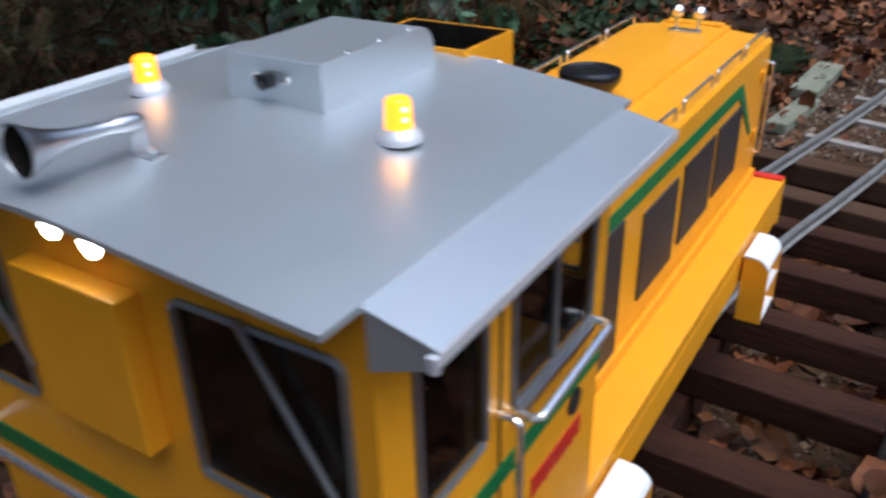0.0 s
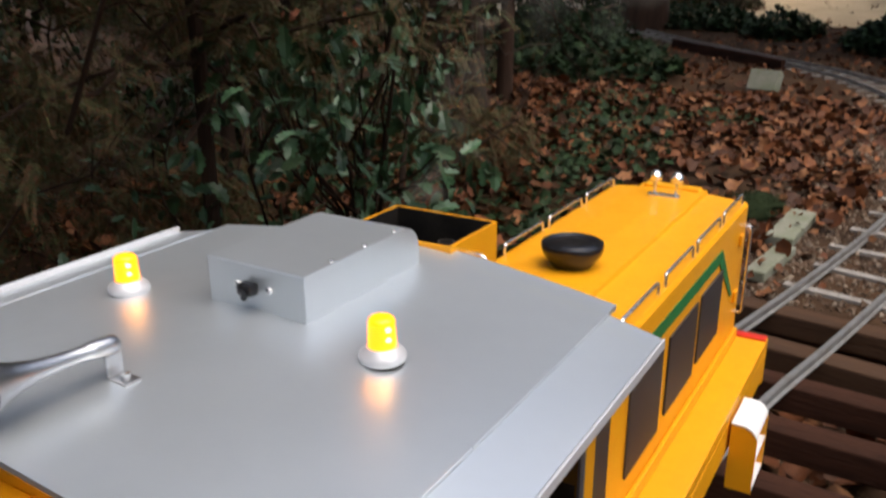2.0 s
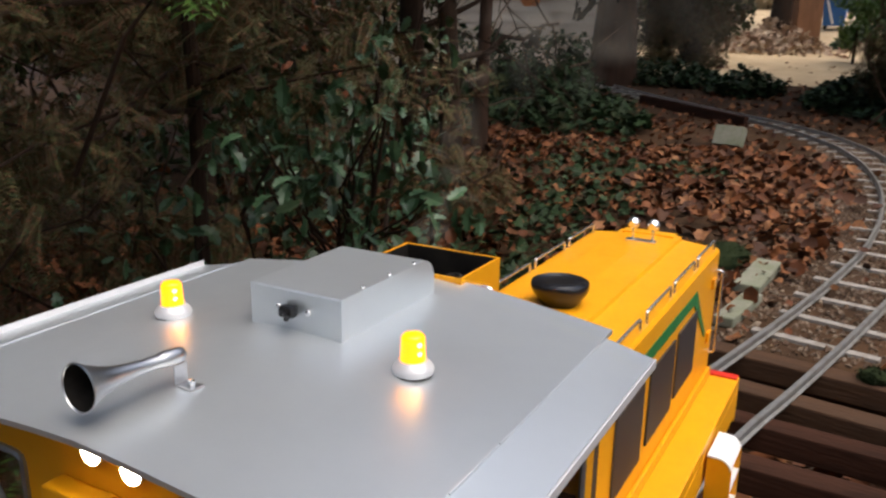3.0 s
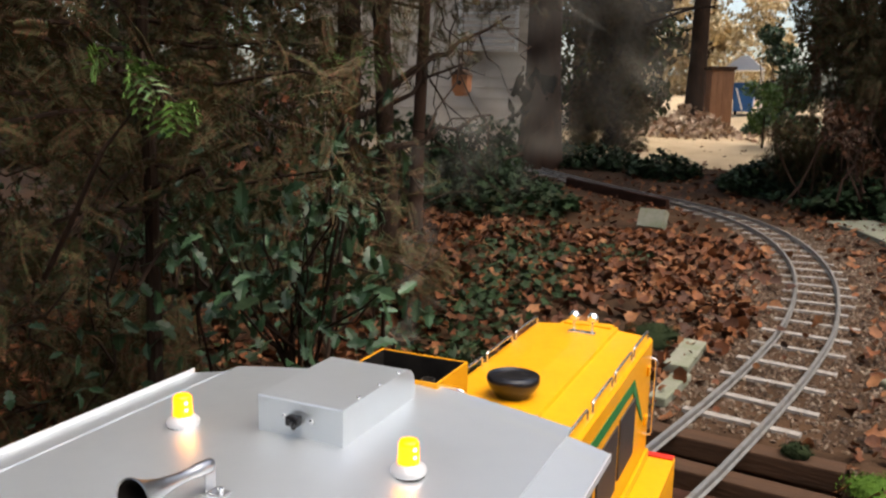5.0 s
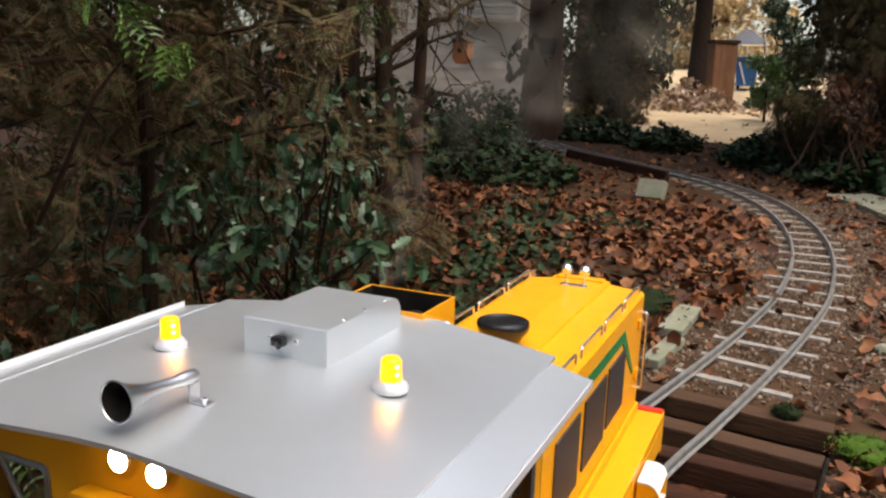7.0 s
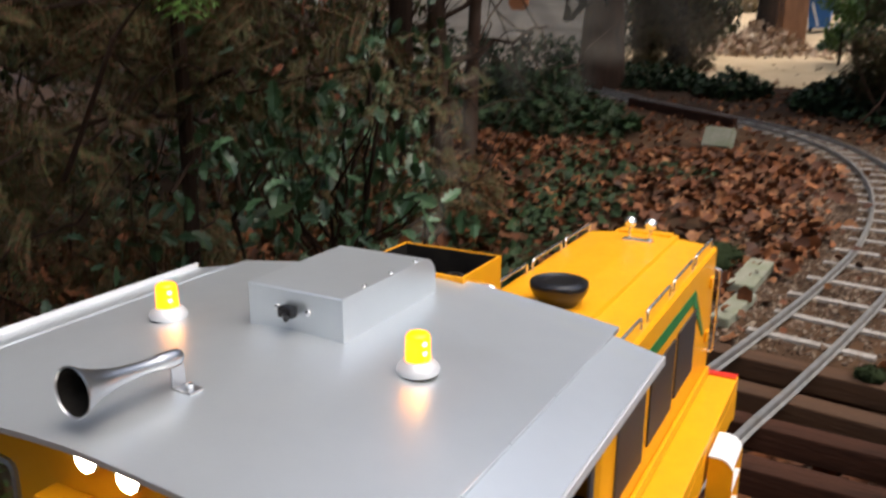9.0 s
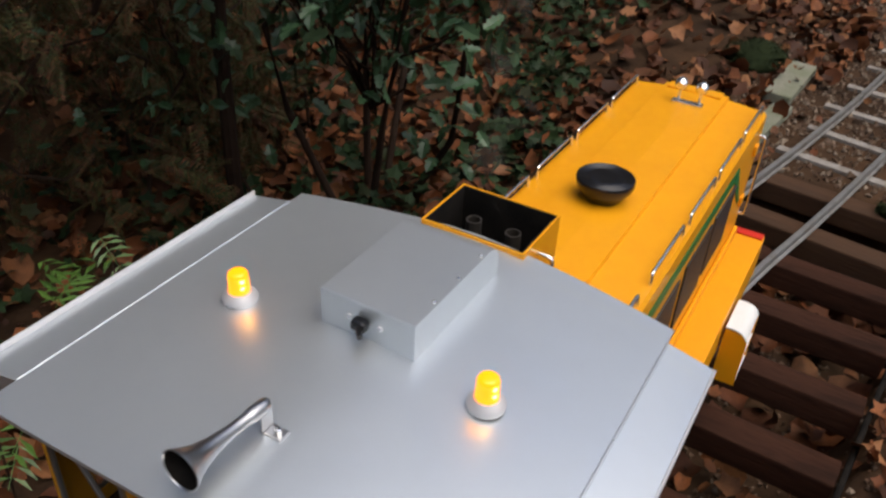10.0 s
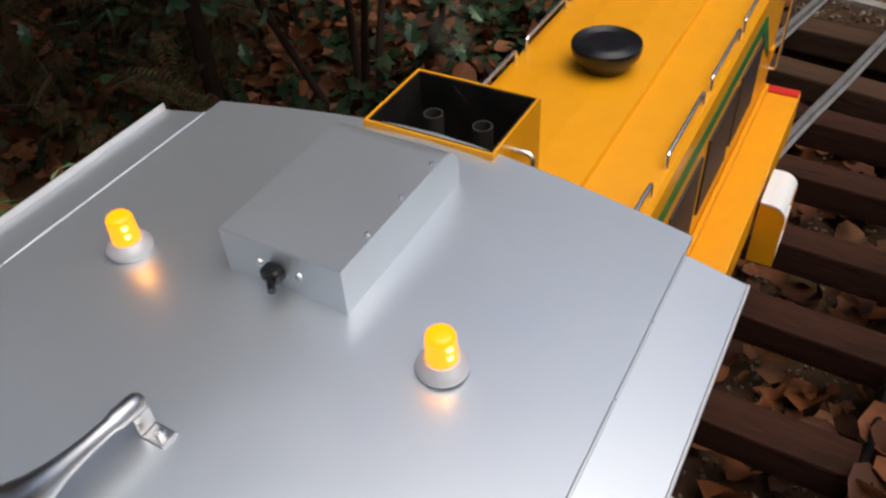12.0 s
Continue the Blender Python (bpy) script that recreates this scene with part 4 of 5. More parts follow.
for st in stems:
    limb(st, .011, .003, BARK, holly, "stem")
    st = np.array(st)
    for t in np.linspace(.35, 1, 22):
        q = t * (len(st) - 1)
        i = min(int(q), len(st) - 2)
        c = st[i] + (st[i + 1] - st[i]) * (q - i)
        places += [c + .07 * rs.randn(3) for _ in range(2)]
for c, k, w in (((-.935, 1.366, .915), 5, .028), ((-.898, 1.365, .84), 6, .035), ((-.961, 1.332, .814), 5, .03), ((-.878, 1.489, .60), 8, .04), ((-1.093, 1.311, .731), 22, .075),
                ((-1.148, 1.304, .813), 12, .06), ((-1.05, 1.42, .643), 22, .075), ((-1.04, 1.15, .665), 10, .05), ((-1.0, 1.36, .56), 18, .08), ((-1.25, 1.32, .80), 9, .045), ((-1.16, 1.34, .77), 12, .05), ((-1.08, 1.32, .80), 10, .045), ((-1.22, 1.3, .70), 9, .045), ((-1.04, 1.32, .73), 10, .04), ((-.98, 1.34, .74), 5, .03), ((-.79, 1.32, .635), 6, .03)):
    limb(wander((-1.15, 1.55, .3), c, 4, .025, rs), .005, .002, BARK, holly, "stem", 5)
    places += [np.array(c) + w * rs.randn(3) for _ in range(k)]
places = np.array(places)
n = len(places)
scatter("foliage", HOLLY_LEAF, places, facing(n, rs, .4, .8), rs.uniform(.034, .060, n), HOLLY, holly)
# lower tangle of holly and bramble
low = thing("undergrowth_bush", (-1.6, 2.2, float(ground_z(-1.6, 2.2))), "tangled dark green undergrowth with small leaves", "bush")
for _ in range(26):
    a = np.array([rs.uniform(-2.8, -1.55), rs.uniform(1.0, 3.6), 0.0])
    b = a + np.array([rs.uniform(-.35, .35), rs.uniform(-.35, .35), rs.uniform(.35, .8)])
    limb(wander(a, b, 4, .05, rs), .006, .002, BARK, low, "stem", 5)
for _ in range(10):
    a = np.array([rs.uniform(-4.4, -3.0), rs.uniform(1.4, 3.6), -.02])
    limb(wander(a, a + np.array([rs.uniform(-.3, .3), rs.uniform(-.3, .3), rs.uniform(.8, 1.5)]), 4, .06, rs), .012, .003, BARK, low, "stem", 5)
p = clumps(3600, [((rs.uniform(-4.4, -3.0), rs.uniform(1.4, 3.8), rs.uniform(.1, 1.5)), rs.uniform(.2, .35)) for _ in range(40)], rs)
scatter("foliage", OVAL, p, facing(len(p), rs), rs.uniform(.04, .08, len(p)), CROWN, low)
p = clumps(1200, [((rs.uniform(-3.0, -1.5), rs.uniform(1.2, 3.8), rs.uniform(.15, .7)), rs.uniform(.15, .3)) for _ in range(22)], rs)
scatter("foliage", HOLLY_LEAF + OVAL, p, facing(len(p), rs), rs.uniform(.03, .06, len(p)), HOLLY, low)

# dark shrubs at the foot of the house wall and the big trunk
for x, y, r, hh in ((-3.35, 8.1, .55, .62), (-4.1, 8.4, .6, .75), (-2.9, 7.1, .45, .42)):
    z = float(ground_z(x, y))
    mound = thing("evergreen_shrub", (x, y, z), "low dark green shrub before the house", "bush")
    for a in range(6):
        limb(wander((x, y, z - .03), (x + r * .6 * math.cos(a), y + r * .6 * math.sin(a), z + hh * .8), 4, .04, rs), .012, .004, BARK, mound, "stem", 5)
    p = clumps(1300, [((x + r * rs.uniform(-1, 1), y + r * rs.uniform(-.7, .7), z + hh * rs.uniform(.15, 1)), .16 + .1 * rs.rand()) for _ in range(18)], rs)
    scatter("foliage", OVAL + IVY_LEAF, p, facing(len(p), rs), rs.uniform(.05, .09, len(p)), IVY, mound)

# small yew tree close to the track, with fresh tips
yew = thing("yew_tree", (-1.42, 1.34, float(ground_z(-1.42, 1.34))), "dark yew tree with thin trunk and drooping needles", "tree")
limb([(-1.42, 1.34, -.05), (-1.41, 1.33, .4), (-1.38, 1.31, .8), (-1.36, 1.28, 1.2), (-1.3, 1.3, 2.0), (-1.35, 1.3, 3.2)], .020, .010, BARK, yew, "trunk")
tips = []
for _ in range(46):
    h = rs.uniform(.75, 2.6)
    a = (-1.37, 1.3, h)
    ang = rs.uniform(-2.6, 1.4)
    l = rs.uniform(.35, .9)
    b = np.array([-1.37 + l * math.cos(ang), 1.3 + l * math.sin(ang), h + rs.uniform(-.25, .15)])
    if b[1] < .45 or (b[0] > -.72 and b[2] < 1.3):
        continue
    pts = wander(a, b, 4, .03, rs)
    limb(pts, .007, .002, BARK, yew, "branch", 5)
    tips += [np.array(q) + .05 * rs.randn(3) for q in pts[1:] for _ in range(30)]
tips = np.array(tips)
scatter("foliage", SPRAY, tips, turns(rs.uniform(0, 6.28, len(tips)), -.35 + .5 * rs.randn(len(tips)), .5 * rs.randn(len(tips))), rs.uniform(.04, .08, len(tips)), YEW, yew)
fresh = []
for c, k in (((-.93, .785, 1.075), 7), ((-.90, .80, 1.072), 5), ((-.88, .845, 1.018), 8), ((-1.15, 1.72, 1.12), 7), ((-1.0, 1.66, 1.13), 6), ((-1.3, 1.5, 1.2), 5)):
    limb(wander((-1.37, 1.3, c[2] + .02), c, 4, .02, rs), .005, .002, BARK, yew, "branch", 5)
    fresh += [np.array(c) + np.array([.02, .02, .011]) * rs.randn(3) for _ in range(k)]
fresh = np.array(fresh)
scatter("fresh_growth", TIP, fresh, turns(rs.uniform(1.6, 5.6, len(fresh)), -.6 + .35 * rs.randn(len(fresh)), .4 * rs.randn(len(fresh))), rs.uniform(.04, .06, len(fresh)), FRESH, yew)["label"] = "bright fresh green needle tips"
dead = np.array([c + .03 * rs.randn(3) for c in (np.array((-1.28, 1.62, 1.0)), np.array((-1.3, 1.55, .86)), np.array((-1.2, 1.6, .84))) for _ in range(5)])
scatter("dead_leaves", MAPLE, dead, facing(len(dead), rs, 1.2, .4), rs.uniform(.018, .034, len(dead)), DRYLEAF, yew)["label"] = "rust-red dead leaves caught in the twigs"

twigs = thing("dead_branches", (-1.6, 1.2, float(ground_z(-1.6, 1.2))), "bare grey-brown dead branches in the thicket", "branch")
for _ in range(34):
    a = np.array([rs.uniform(-2.2, -1.1), rs.uniform(.5, 3.2), rs.uniform(.0, .9)])
    limb(wander(a, a + np.array([rs.uniform(-.5, .5), rs.uniform(-.5, .5), rs.uniform(-.1, .6)]), 5, .04, rs), .005, .002, BARK, twigs, "branch", 5)

# low fern-like seedlings by the bank
for x, y, k, s in ((-1.02, .62, 7, .06), (-1.15, .75, 5, .07), (-.98, .40, 4, .06)):
    z = float(ground_z(x, y))
    fern = thing("seedling", (x, y, z), "bright green needle-leaved seedling on the bank", "plant", "seedlings on the bank")
    limb([(x, y, z - .01), (x + .01, y, z + .12), (x, y + .01, z + .30)], .003, .0015, BARK, fern, "stem", 5)
    c = np.array([x, y, z + .28]) + .05 * rs.randn(k, 3)
    scatter("foliage", TIP, c, turns(rs.uniform(0, 6.28, k), -.2 + .3 * rs.randn(k), .4 * rs.randn(k)), rs.uniform(.8, 1.2, k) * s, FRESH, fern)

# ivy on the ground, left bank and beyond the curve


def ivy_patch(name, n, spots, lo, hi, lift, label):
    pos = []
    for x, y, rx, ry in spots:
        k = n // len(spots)
        a, r = rs.uniform(0, 6.28, k), np.sqrt(rs.rand(k))
        px, py = x + rx * r * np.cos(a), y + ry * r * np.sin(a)
        keep = to_track(px, py) > .3
        px, py = px[keep], py[keep]
        pos.append(np.column_stack([px, py, ground_z(px, py) + lift * rs.rand(len(px)) * (1.1 - r[keep] * .8) + .012]))
    p = np.concatenate(pos)
    m = len(p)
    tagged(scatter(name, IVY_LEAF, p, turns(rs.uniform(0, 6.28, m), .15 + .45 * rs.randn(m), .45 * rs.randn(m)), rs.uniform(lo, hi, m), IVY), label, "ivy", kind="stuff")


ivy_patch("ivy", 600, [(-1.2, 1.25, .4, .4), (-1.1, 1.65, .32, .3), (-.95, 1.95, .2, .22)], .028, .055, .10, "dark green ivy trailing over the left bank")
ivy_patch("ivy", 800, [(-1.7, .9, .5, .6), (-1.75, 1.7, .45, .5), (-1.55, .2, .4, .5), (-2.1, 2.4, .5, .6)], .03, .06, .16, "dense dark ivy under the yews")
ivy_patch("ivy", 750, [(-1.25, 2.9, .22, .35), (-1.2, 3.5, .25, .35), (-1.45, 4.2, .3, .4), (-1.05, 2.4, .14, .2)], .03, .055, .2, "low green weeds between fallen leaves and track")
ivy_patch("ivy", 500, [(-1.5, 3.0, .4, .5), (-1.9, 3.8, .5, .6), (-1.15, 3.3, .25, .3), (-.95, 4.3, .3, .3), (-1.6, 4.9, .6, .6)], .03, .06, .14, "ivy and weeds among the fallen leaves")
ivy_patch("ivy", 9000, [(.9, 8.6, 1.3, 1.4), (1.9, 7.7, 1.5, 1.4), (.2, 10.2, 1.0, 1.3), (2.6, 10, 2, 2), (-.35, 9.3, .6, .6), (.75, 7.75, .8, .55), (2.4, 6.3, 1.2, 1.2)], .06, .10, .42, "thick dark ivy bank beyond the curve")
ivy_patch("ivy", 3600, [(-2.6, 10.6, .6, .5), (-1.65, 10.1, .45, .4), (-3.6, 11.0, 1.4, .9), (-3.2, 7.6, 1.0, .8), (-2.4, 6.4, .7, .6)], .06, .10, .34, "low ivy and shrubs along the far track")

# tree trunks


def tree(name, x, y, r, h, mat, label, blobs, n, leaf, shapes=None, crown=None, lean=(0, 0), limbs=6, seed=1):
    q = np.random.RandomState(seed)
    z = float(ground_z(x, y))
    t = thing(name, (x, y, z), label, "tree")
    pts = [(x + lean[0] * f + .04 * r * q.randn(), y + lean[1] * f, z - .1 + h * f) for f in np.linspace(0, 1, 8)]
    rad = [r * 1.35] + [r * (1 - .55 * f) for f in np.linspace(.1, 1, 7)]
    part("trunk", tube(pts, r, 14, radii=rad), mat, t, smooth=True)
    for i in range(limbs):
        f = q.uniform(.25, .95)
        a = q.uniform(0, 6.28)
        s = np.array([x + lean[0] * f, y + lean[1] * f, z + h * f])
        l = q.uniform(.25, .5) * h * .6
        limb(wander(s, s + np.array([l * math.cos(a), l * math.sin(a), q.uniform(-.1, .5) * l]), 5, .04 * l, q), r * .28, r * .06, mat, t, "limb", 6)
    if n:
        p = clumps(n, blobs, q)
        scatter("crown", shapes or OVAL, p, facing(len(p), q), q.uniform(.7, 1.3, len(p)) * leaf, crown or CROWN, t)
    return t


def blobset(seed, k, cx, cy, cz, sx, sy, sz, r0, r1):
    q = np.random.RandomState(seed)
    return [((cx + sx * q.uniform(-1, 1), cy + sy * q.uniform(-1, 1), cz + sz * q.uniform(-1, 1)), q.uniform(r0, r1)) for _ in range(k)]


tree("conifer_tree", -2.53, 4.13, .075, 6, BARK, "dark-barked conifer with twin trunks", blobset(1, 40, -2.6, 4.3, 3.4, 1.2, 1.2, 1.6, .2, .45), 7000, .085, SPRAY, YEW, seed=3)
tree("conifer_tree", -2.12, 3.9, .055, 5, BARK, "dark-barked conifer leaning over the bank", blobset(2, 30, -2.3, 4.0, 3.0, 1.0, 1.0, 1.4, .2, .4), 5000, .085, SPRAY, YEW, lean=(-.3, .1), limbs=9, seed=4)
tree("slender_tree", -2.42, 4.8, .045, 5, BARK2, "slender grey-brown trunk with bare twigs", [], 0, .1, limbs=12, lean=(.15, 0), seed=5)
# this crown is out of view, added high over the track to shade the bank
tree("big_tree", -3.3, 10.3, .24, 9, BARK2, "thick brown trunk beside the track, unseen crown added for shade", blobset(3, 64, -1.9, 8.9, 5.0, 2.3, 2.8, 1.3, .4, .8), 13000, .2, seed=6)
tree("big_tree", -2.50, 18.9, .20, 10, BARK, "dark tree trunk by the clearing", blobset(4, 40, -2.6, 18.9, 6.4, 2.2, 1.6, 2.6, .5, .9), 4000, .26, seed=7)
for a, b in (((-2.14, 3.9, 1.08), (-1.55, 4.15, 1.48)), ((-2.14, 3.9, .75), (-1.7, 4.3, .95)), ((-2.5, 4.1, .9), (-2.0, 4.6, 1.25))):
    bough = thing("bare_bough", a, "bare dark bough leaning out of the wood", "branch")
    limb(wander(a, b, 6, .03, rs), .022, .006, BARK, bough, "branch", 7)
    for _ in range(9):
        f = rs.uniform(.2, 1)
        s0 = np.array(a) + f * (np.array(b) - np.array(a))
        limb(wander(s0, s0 + .3 * rs.randn(3), 4, .03, rs), .006, .002, BARK, bough, "twig", 5)
# leafy mass of the left wood
tree("yew_tree", -2.75, 2.7, .03, 4, BARK, "dense dark yew behind the holly", blobset(5, 60, -2.5, 2.3, 1.7, .9, 1.2, 1.6, .2, .42), 13000, .085, SPRAY, YEW, seed=8)
tree("yew_tree", -3.1, .4, .04, 4, BARK, "dense dark yew on the bank", blobset(6, 60, -2.4, .7, 1.8, .8, 1.2, 1.7, .2, .42), 11000, .085, SPRAY, YEW, seed=9)
tree("evergreen_tree", -3.6, 4.2, .1, 5, BARK, "dark evergreen in the wood", blobset(7, 60, -3.9, 4.4, 2.1, 1.1, 1.8, 2.2, .3, .6), 5500, .11, seed=10)
tree("evergreen_tree", -5.8, 6.8, .12, 6, BARK, "dark evergreen deep in the wood", blobset(8, 60, -6.0, 7.0, 2.6, .9, 1.9, 2.6, .4, .7), 5000, .14, seed=11)
tree("evergreen_tree", -3.3, -1.6, .12, 6, BARK, "dark evergreen beside the railway", blobset(9, 50, -3.6, -1.6, 2.6, 1.3, 1.8, 2.4, .4, .7), 4200, .14, seed=12)
# unseen trees added behind to shade the rear faces and beam sides
for i, (x, y) in enumerate(((-2.3, -3.4), (-.3, -3.2), (1.7, -3.0), (3.2, -1.9))):
    tree("evergreen_tree", x, y, .1, 5, BARK, "unseen evergreen added behind to shade the rear faces", blobset(60 + i, 40, x, y, 2.0, .9, .7, 2.0, .3, .6), 4200, .14, seed=70 + i)
# right side: conifer over the ivy bank
tree("conifer_tree", .9, 9.4, .14, 7, BARK, "dark spreading conifer over the ivy bank", blobset(10, 76, .95, 9.3, 1.75, 1.15, 1.0, 1.5, .3, .5), 14000, .15, SPRAY, YEW, seed=13)
tree("conifer_tree", 2.6, 8.2, .14, 7, BARK, "dark conifer with hanging branches", blobset(11, 60, 2.4, 8.1, 2.5, 1.3, 1.2, 1.7, .3, .6), 10000, .15, SPRAY, YEW, seed=14)
tree("evergreen_tree", .9, 12.6, .16, 8, BARK, "tall evergreen behind the ivy bank", blobset(12, 50, 1.1, 12.6, 3.9, 1.0, 1.2, 2.2, .4, .7), 5000, .18, seed=15)
shrub = thing("brown_shrub", (.75, 8.0, float(ground_z(.75, 8.0))), "brown twiggy shrub above the ivy", "bush")
for _ in range(40):
    a = np.array([.75 + .35 * rs.randn(), 8.0 + .3 * rs.randn(), .15])
    limb(wander(a, a + np.array([rs.uniform(-.6, .6), rs.uniform(-.5, .5), rs.uniform(.5, 1.0)]), 4, .06, rs), .012, .003, BARK2, shrub, "branch", 5)
p = clumps(700, blobset(13, 14, .75, 8.0, .8, .55, .4, .3, .15, .3), rs)
scatter("foliage", OVAL, p, facing(len(p), rs), rs.uniform(.05, .09, len(p)), RUST, shrub)["label"] = "rust-brown withered leaves"
# bright shrub in the open light
sunny = thing("light_shrub", (-.75, 13.4, float(ground_z(-.75, 13.4))), "yellow-green shrub in the open light", "bush")
limb([(-.75, 13.4, .1), (-.75, 13.4, .9)], .03, .01, BARK, sunny, "stem")
p = clumps(900, blobset(14, 12, -.7, 13.4, .95, .4, .3, .45, .15, .3), rs)
scatter("foliage", OVAL, p, facing(len(p), rs), rs.uniform(.07, .11, len(p)), FRESH, sunny)

tree("conifer_tree", -2.95, 12.9, .12, 7, BARK, "dark conifer hanging over the far track", blobset(15, 64, -2.92, 12.8, 1.75, .5, .6, 1.5, .22, .42), 11000, .12, SPRAY, YEW, seed=16)
tree("evergreen_tree", -4.6, 17.0, .16, 8, BARK, "evergreen screening the far clearing", blobset(16, 60, -4.4, 17.0, 2.6, 1.6, 1.0, 2.0, .4, .8), 6000, .2, seed=17)
# added tree whose pale leaves stand in for the bright opening
tree("bright_gap_tree", -3.2, 27.0, .12, 5, BARK2, "pale tan tree added for the bright opening beyond", blobset(17, 50, -3.2, 27, 3.0, 2.0, .8, 2.0, .4, .8), 7000, .2, crown=BRIGHT_GAP, seed=18)
# far wood, closing the view
q = np.random.RandomState(21)
for i, (x, y, h) in enumerate([(-9, 9, 9), (-7.5, 13.5, 10), (-10, 17, 11), (-6.2, 19.5, 10), (-12, 4, 10), (-8, -2, 10), (-5.5, -6, 9), (4.2, 12.5, 9), (5.5, 8.5, 9), (6.5, 17, 10), (8.5, 21, 11), (9.5, 14, 10), (9.5, 5, 8), (-1.5, -11, 9), (-9, 24, 12), (3, 29, 12), (9, 24, 12), (-5.6, 29, 9), (-.2, 33, 8)]):
    tree("woodland_tree", x, y, .18, h, BARK2, "woodland tree with dull green crown", blobset(30 + i, 44, x, y, h * .5, 1.9, 1.9, h * .42, .6, 1.1), 2600, .30, seed=40 + i)

# ---- buildings and things in the distance ----
hut = thing("garden_house", (-5.2, 11.8, float(ground_z(-5.2, 11.8))), "pale house wall with horizontal siding behind trees", "house")
for i in range(22):
    z0 = .1 + i * .16
    b = finish("siding_board", box(-2.3, 1.2, 0, .03, 0, .165, .004), SIDING, hut)
    b.matrix_basis = pose(-5.2, 11.6, z0, -5, 0, 14)
b = finish("wall", box(-2.3, 1.2, .05, 3.0, -.1, 3.6), SIDING, hut)
b.matrix_basis = pose(-5.2, 11.6, .1, 0, 0, 14)
win = finish("window", box(-.45, .45, -.05, .02, 0, .75, .01), WHITE, hut, "white window frame with slats")
win.matrix_basis = pose(-4.6, 11.65, 1.75, 0, 0, 14)
for i in range(8):
    sl = finish("slat", box(-.40, .40, -.075, -.052, i * .09 + .03, i * .09 + .085), SIDING, win)
roof_h = finish("roof", prism([(-2.7, 0), (1.5, 0), (1.5, .1), (-.6, 1.2), (-2.7, .1)], -.4, 3.3), BARK2, hut)
roof_h.matrix_basis = pose(-5.2, 11.6, 3.7, 0, 0, 14)

pot = thing("bird_house", (-2.53, 5.82, 1.06), "terracotta-brown hanging bird house on a cord", "bird house")
part("box", prism([(-2.59, 1.10), (-2.56, 1.06), (-2.50, 1.06), (-2.47, 1.10), (-2.465, 1.22), (-2.595, 1.22)], 5.77, 5.87), TERRA, pot)
part("lid", prism([(-2.61, 1.221), (-2.45, 1.221), (-2.53, 1.27)], 5.755, 5.885), TIMBER2, pot)
# no hole is cut: a flat black disc paints its darkness
part("entrance", lathe([(0, 0), (.018, 0), (.018, .003), (0, .003)], (-2.53, 5.7695, 1.16), (0, -1, 0), 16), MATT_BLACK, pot)
part("cord", tube([(-2.53, 5.82, 1.265), (-2.53, 5.82, 2.4)], .003, 6), BARK, pot)
branch_holder = limb([(-2.42, 4.9, 2.2), (-2.47, 5.4, 2.36), (-2.53, 5.85, 2.4)], .02, .012, BARK2, pot, "branch")

PX, PY = -1.92, 17.9
pz = float(ground_z(PX, PY))
pillar = thing("wooden_pillar", (PX, PY, pz), "broad brown wooden gate pillar by the path", "pillar")
for nm, b, m in (("post", (-.23, .23, -.2, .2, -.08, 1.16, .012), POST), ("cap", (-.27, .27, -.24, .24, 1.161, 1.23, .012), BARK2)):
    finish(nm, box(*b), m, pillar).matrix_basis = pose(PX, PY, pz, 0, 0, 24)
for i in range(4):
    finish("board", box(-.225 + i * .115, -.12 + i * .115, -.214, -.2005, .02, 1.14, .003), POST, pillar).matrix_basis = pose(PX, PY, pz, 0, 0, 24)
BX, BY = -1.66, 20.4
bz = float(ground_z(BX, BY))
bin_ = thing("wheelie_bin", (BX, BY, bz), "blue wheeled bin with a white strip", "bin")
part("body", prism([(BX - .16, bz + .1), (BX + .24, bz + .1), (BX + .28, bz + .68), (BX - .2, bz + .68)], BY - .25, BY + .25), BLUE, bin_)
part("lid", box(BX - .22, BX + .30, BY - .28, BY + .28, bz + .681, bz + .75, .02), BLUE, bin_)
part("strip", box(-.02, .02, -.004, .004, -.26, .26), WHITE, bin_, "white slanting strip").matrix_basis = pose(BX - .04, BY - .256, bz + .38, 0, -18, 0)
for x in (BX - .14, BX + .2):
    part("wheel", lathe([(0, 0), (.09, 0), (.1, .02), (.09, .05), (0, .05)], (x - .025, BY + .15, bz + .1), (1, 0, 0), 18), MATT_BLACK, bin_)
CX, CY = -1.72, 21.3
cz = float(ground_z(CX, CY))
canopy = thing("garden_canopy", (CX, CY, cz), "white cloth garden canopy on thin posts", "canopy")
part("cloth", prism([(CX - .45, cz + 1.0), (CX - .43, cz + .97), (CX + .43, cz + .97), (CX + .45, cz + 1.0), (CX + .1, cz + 1.3), (CX - .06, cz + 1.3)], CY - .5, CY + .5), TARP, canopy)
for x in (CX - .4, CX + .4):
    for y in (CY - .45, CY + .45):
        part("pole", tube([(x, y, cz - .05), (x, y, cz + .975)], .015, 8), WHITE, canopy)
board = tagged(finish("edging_board", box(-1.0, 1.0, -.02, .02, -.08, .045, .006), TIMBER), "dark timber board edging the far track", "board")
board.matrix_basis = pose(-1.80, 7.98, .165, 0, 0, -48.5)
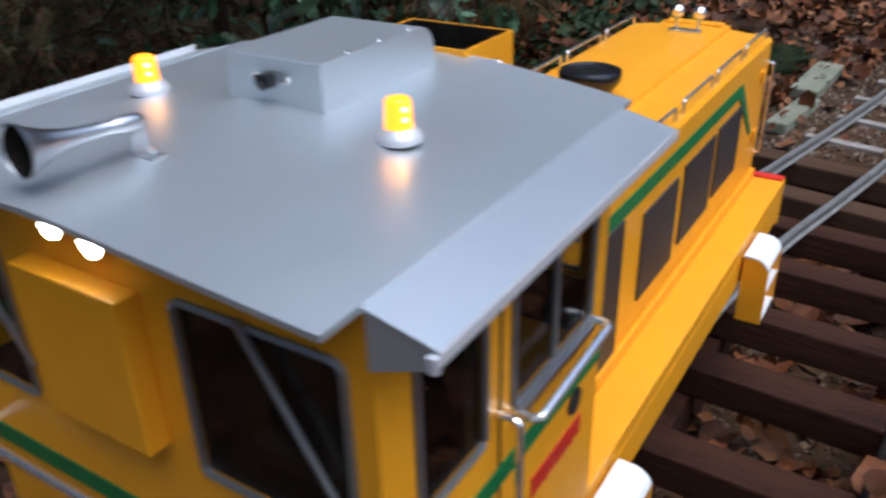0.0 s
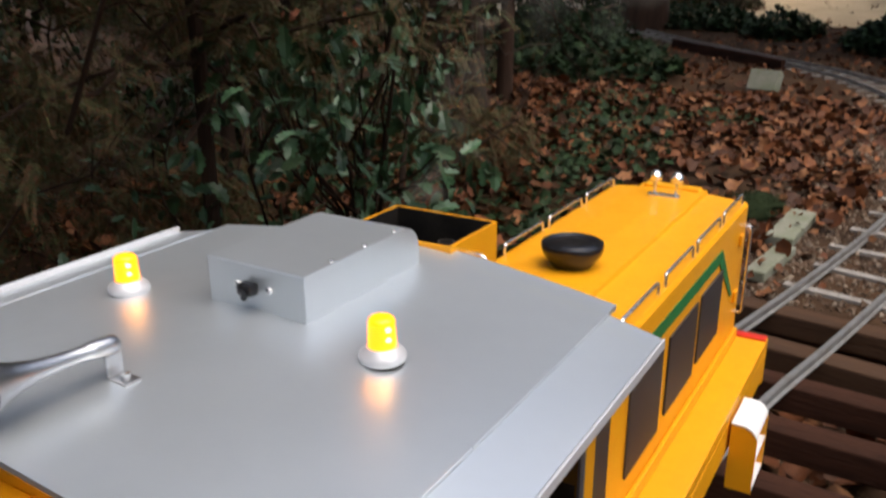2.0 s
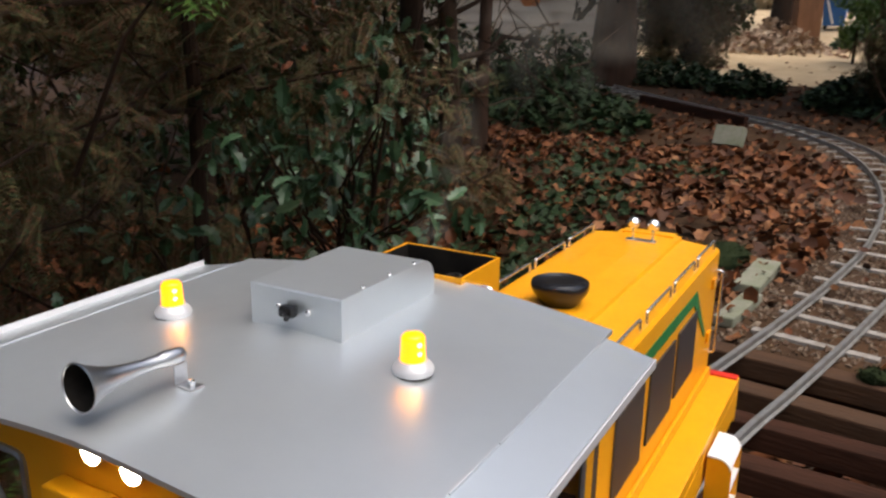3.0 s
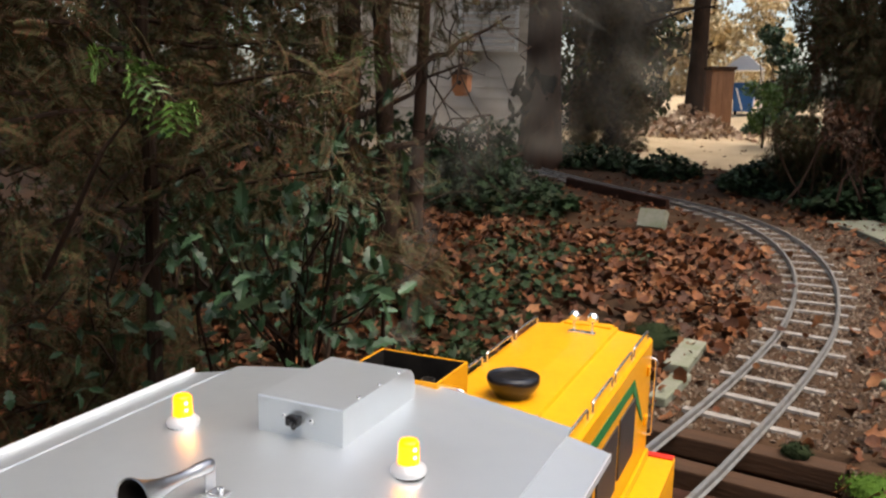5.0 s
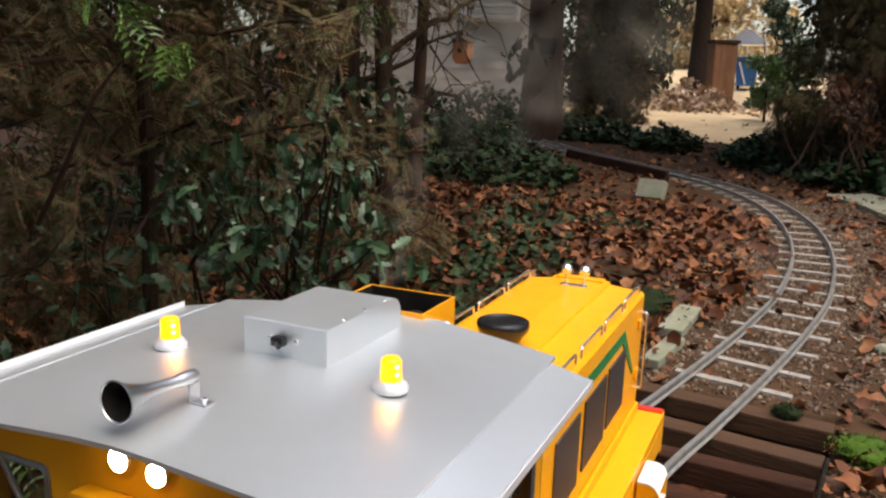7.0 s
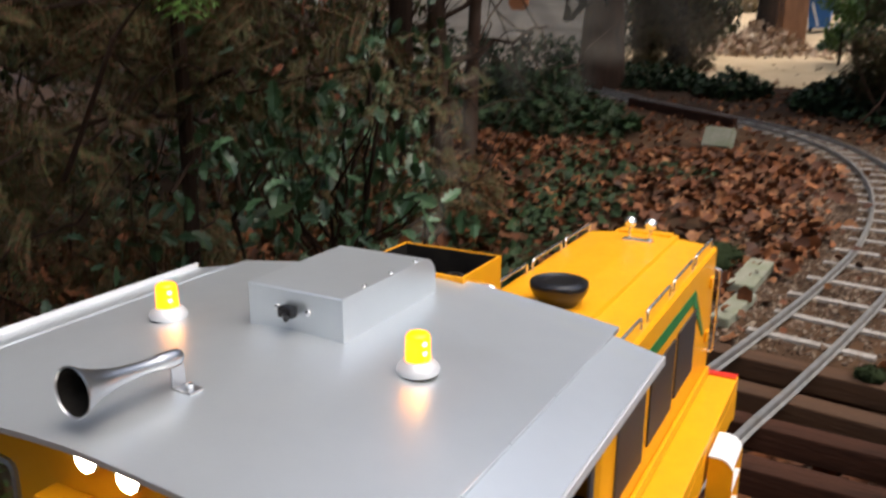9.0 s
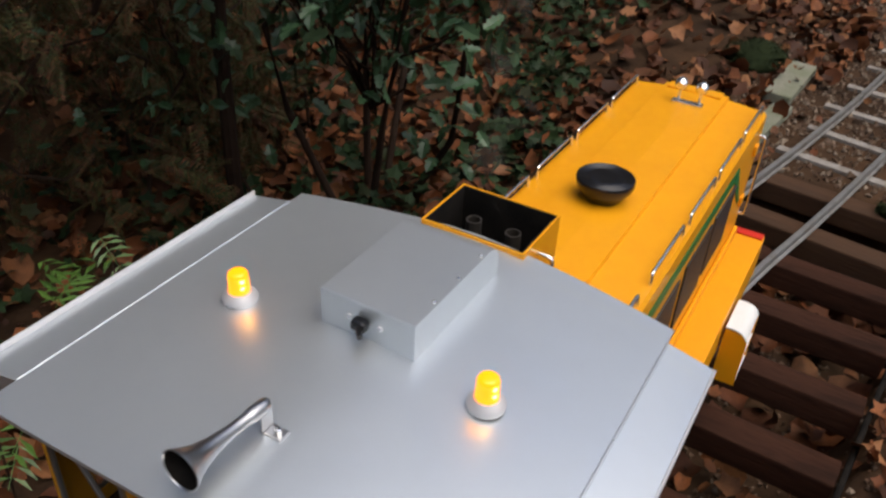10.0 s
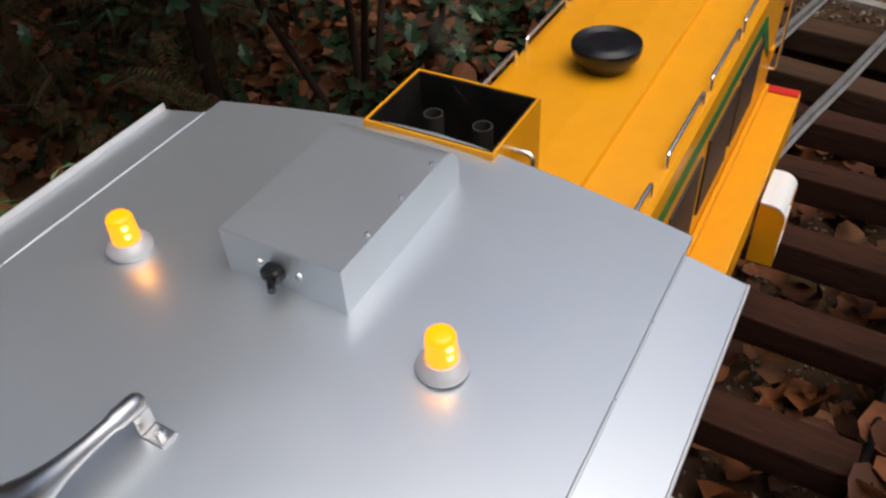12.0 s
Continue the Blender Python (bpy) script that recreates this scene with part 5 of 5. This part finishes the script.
# evergreen shrub in front of the bin
rs = np.random.RandomState(31)
sz = float(ground_z(-.7, 16.6))
shrub = thing("evergreen_shrub", (-.7, 16.6, sz), "leafy green shrub standing before the blue bin", "bush")
for a in range(7):
    limb(wander((-.7, 16.6, sz - .05), (-.7 + .4 * math.cos(a), 16.6 + .3 * math.sin(a), sz + 1.3 + .2 * a % .5), 4, .05, rs), .02, .006, BARK, shrub, "stem", 6)
p = clumps(3200, [((-1.12, 16.6, .55), .22), ((-.98, 16.6, .75), .24), ((-.65, 16.7, .9), .34), ((-.92, 16.75, 1.3), .28), ((-.5, 16.7, 1.6), .34), ((-.25, 16.8, .65), .34), ((-.75, 16.8, 2.0), .3), ((-.3, 16.8, 1.2), .34), ((-.95, 16.8, 2.35), .25)], rs)
scatter("foliage", OVAL, p, facing(len(p), rs), rs.uniform(.07, .14, len(p)), HOLLY, shrub)
rs = np.random.RandomState(5)
x, y = -2.15 + .5 * rs.randn(700), 15.6 + .35 * rs.randn(700)
hgt = .55 * np.exp(-((x + 2.15) ** 2 / .5 + (y - 15.6) ** 2 / .3))
tagged(scatter("brush_pile", MAPLE, np.column_stack([x, y, ground_z(x, y) + hgt * rs.rand(700) + .02]), facing(700, rs, 0, .6), rs.uniform(.07, .15, 700), BRUSH), "heap of raked pale brown brush by the path", "leaf pile", kind="stuff")

# ---- thin exhaust smoke drifting away over the track ----
rs = np.random.RandomState(17)
route = np.array([(-.365, .59, .75), (-.44, .77, .79), (-.57, 1.06, .84), (-.74, 1.6, .91), (-.90, 2.4, 1.04), (-.97, 3.5, 1.25), (-.83, 4.76, 1.55)])
girth = np.array([.010, .028, .05, .10, .22, .42, .70])
share = rs.rand(170) ** .9 * (len(route) - 1)
k = np.minimum(share.astype(int), len(route) - 2)
f = (share - k)[:, None]
mid = route[k] * (1 - f) + route[k + 1] * f
wide = girth[k] * (1 - f[:, 0]) + girth[k + 1] * f[:, 0]
d = np.clip(rs.randn(len(k), 3) * .55, -.8, .8)
flake = [fan([(.5 * math.cos(a), .5 * math.sin(a)) for a in np.linspace(0, 5.5, 8)])]
smoke = tagged(scatter("exhaust_smoke", flake, mid + d * wide[:, None], turns(rs.uniform(0, 6.28, len(k)), rs.randn(len(k)) * 2, rs.randn(len(k)) * 2), .010 + wide * rs.uniform(.6, 1.1, len(k)), SMOKE),
       "thin grey-brown exhaust smoke drifting over the track", "smoke", kind="stuff")
soft = smoke.data.attributes.new("puff", "FLOAT", "POINT")
soft.data.foreach_set("value", np.tile([1.0] + [0.0] * 8, len(smoke.data.vertices) // 9).astype(np.float32))
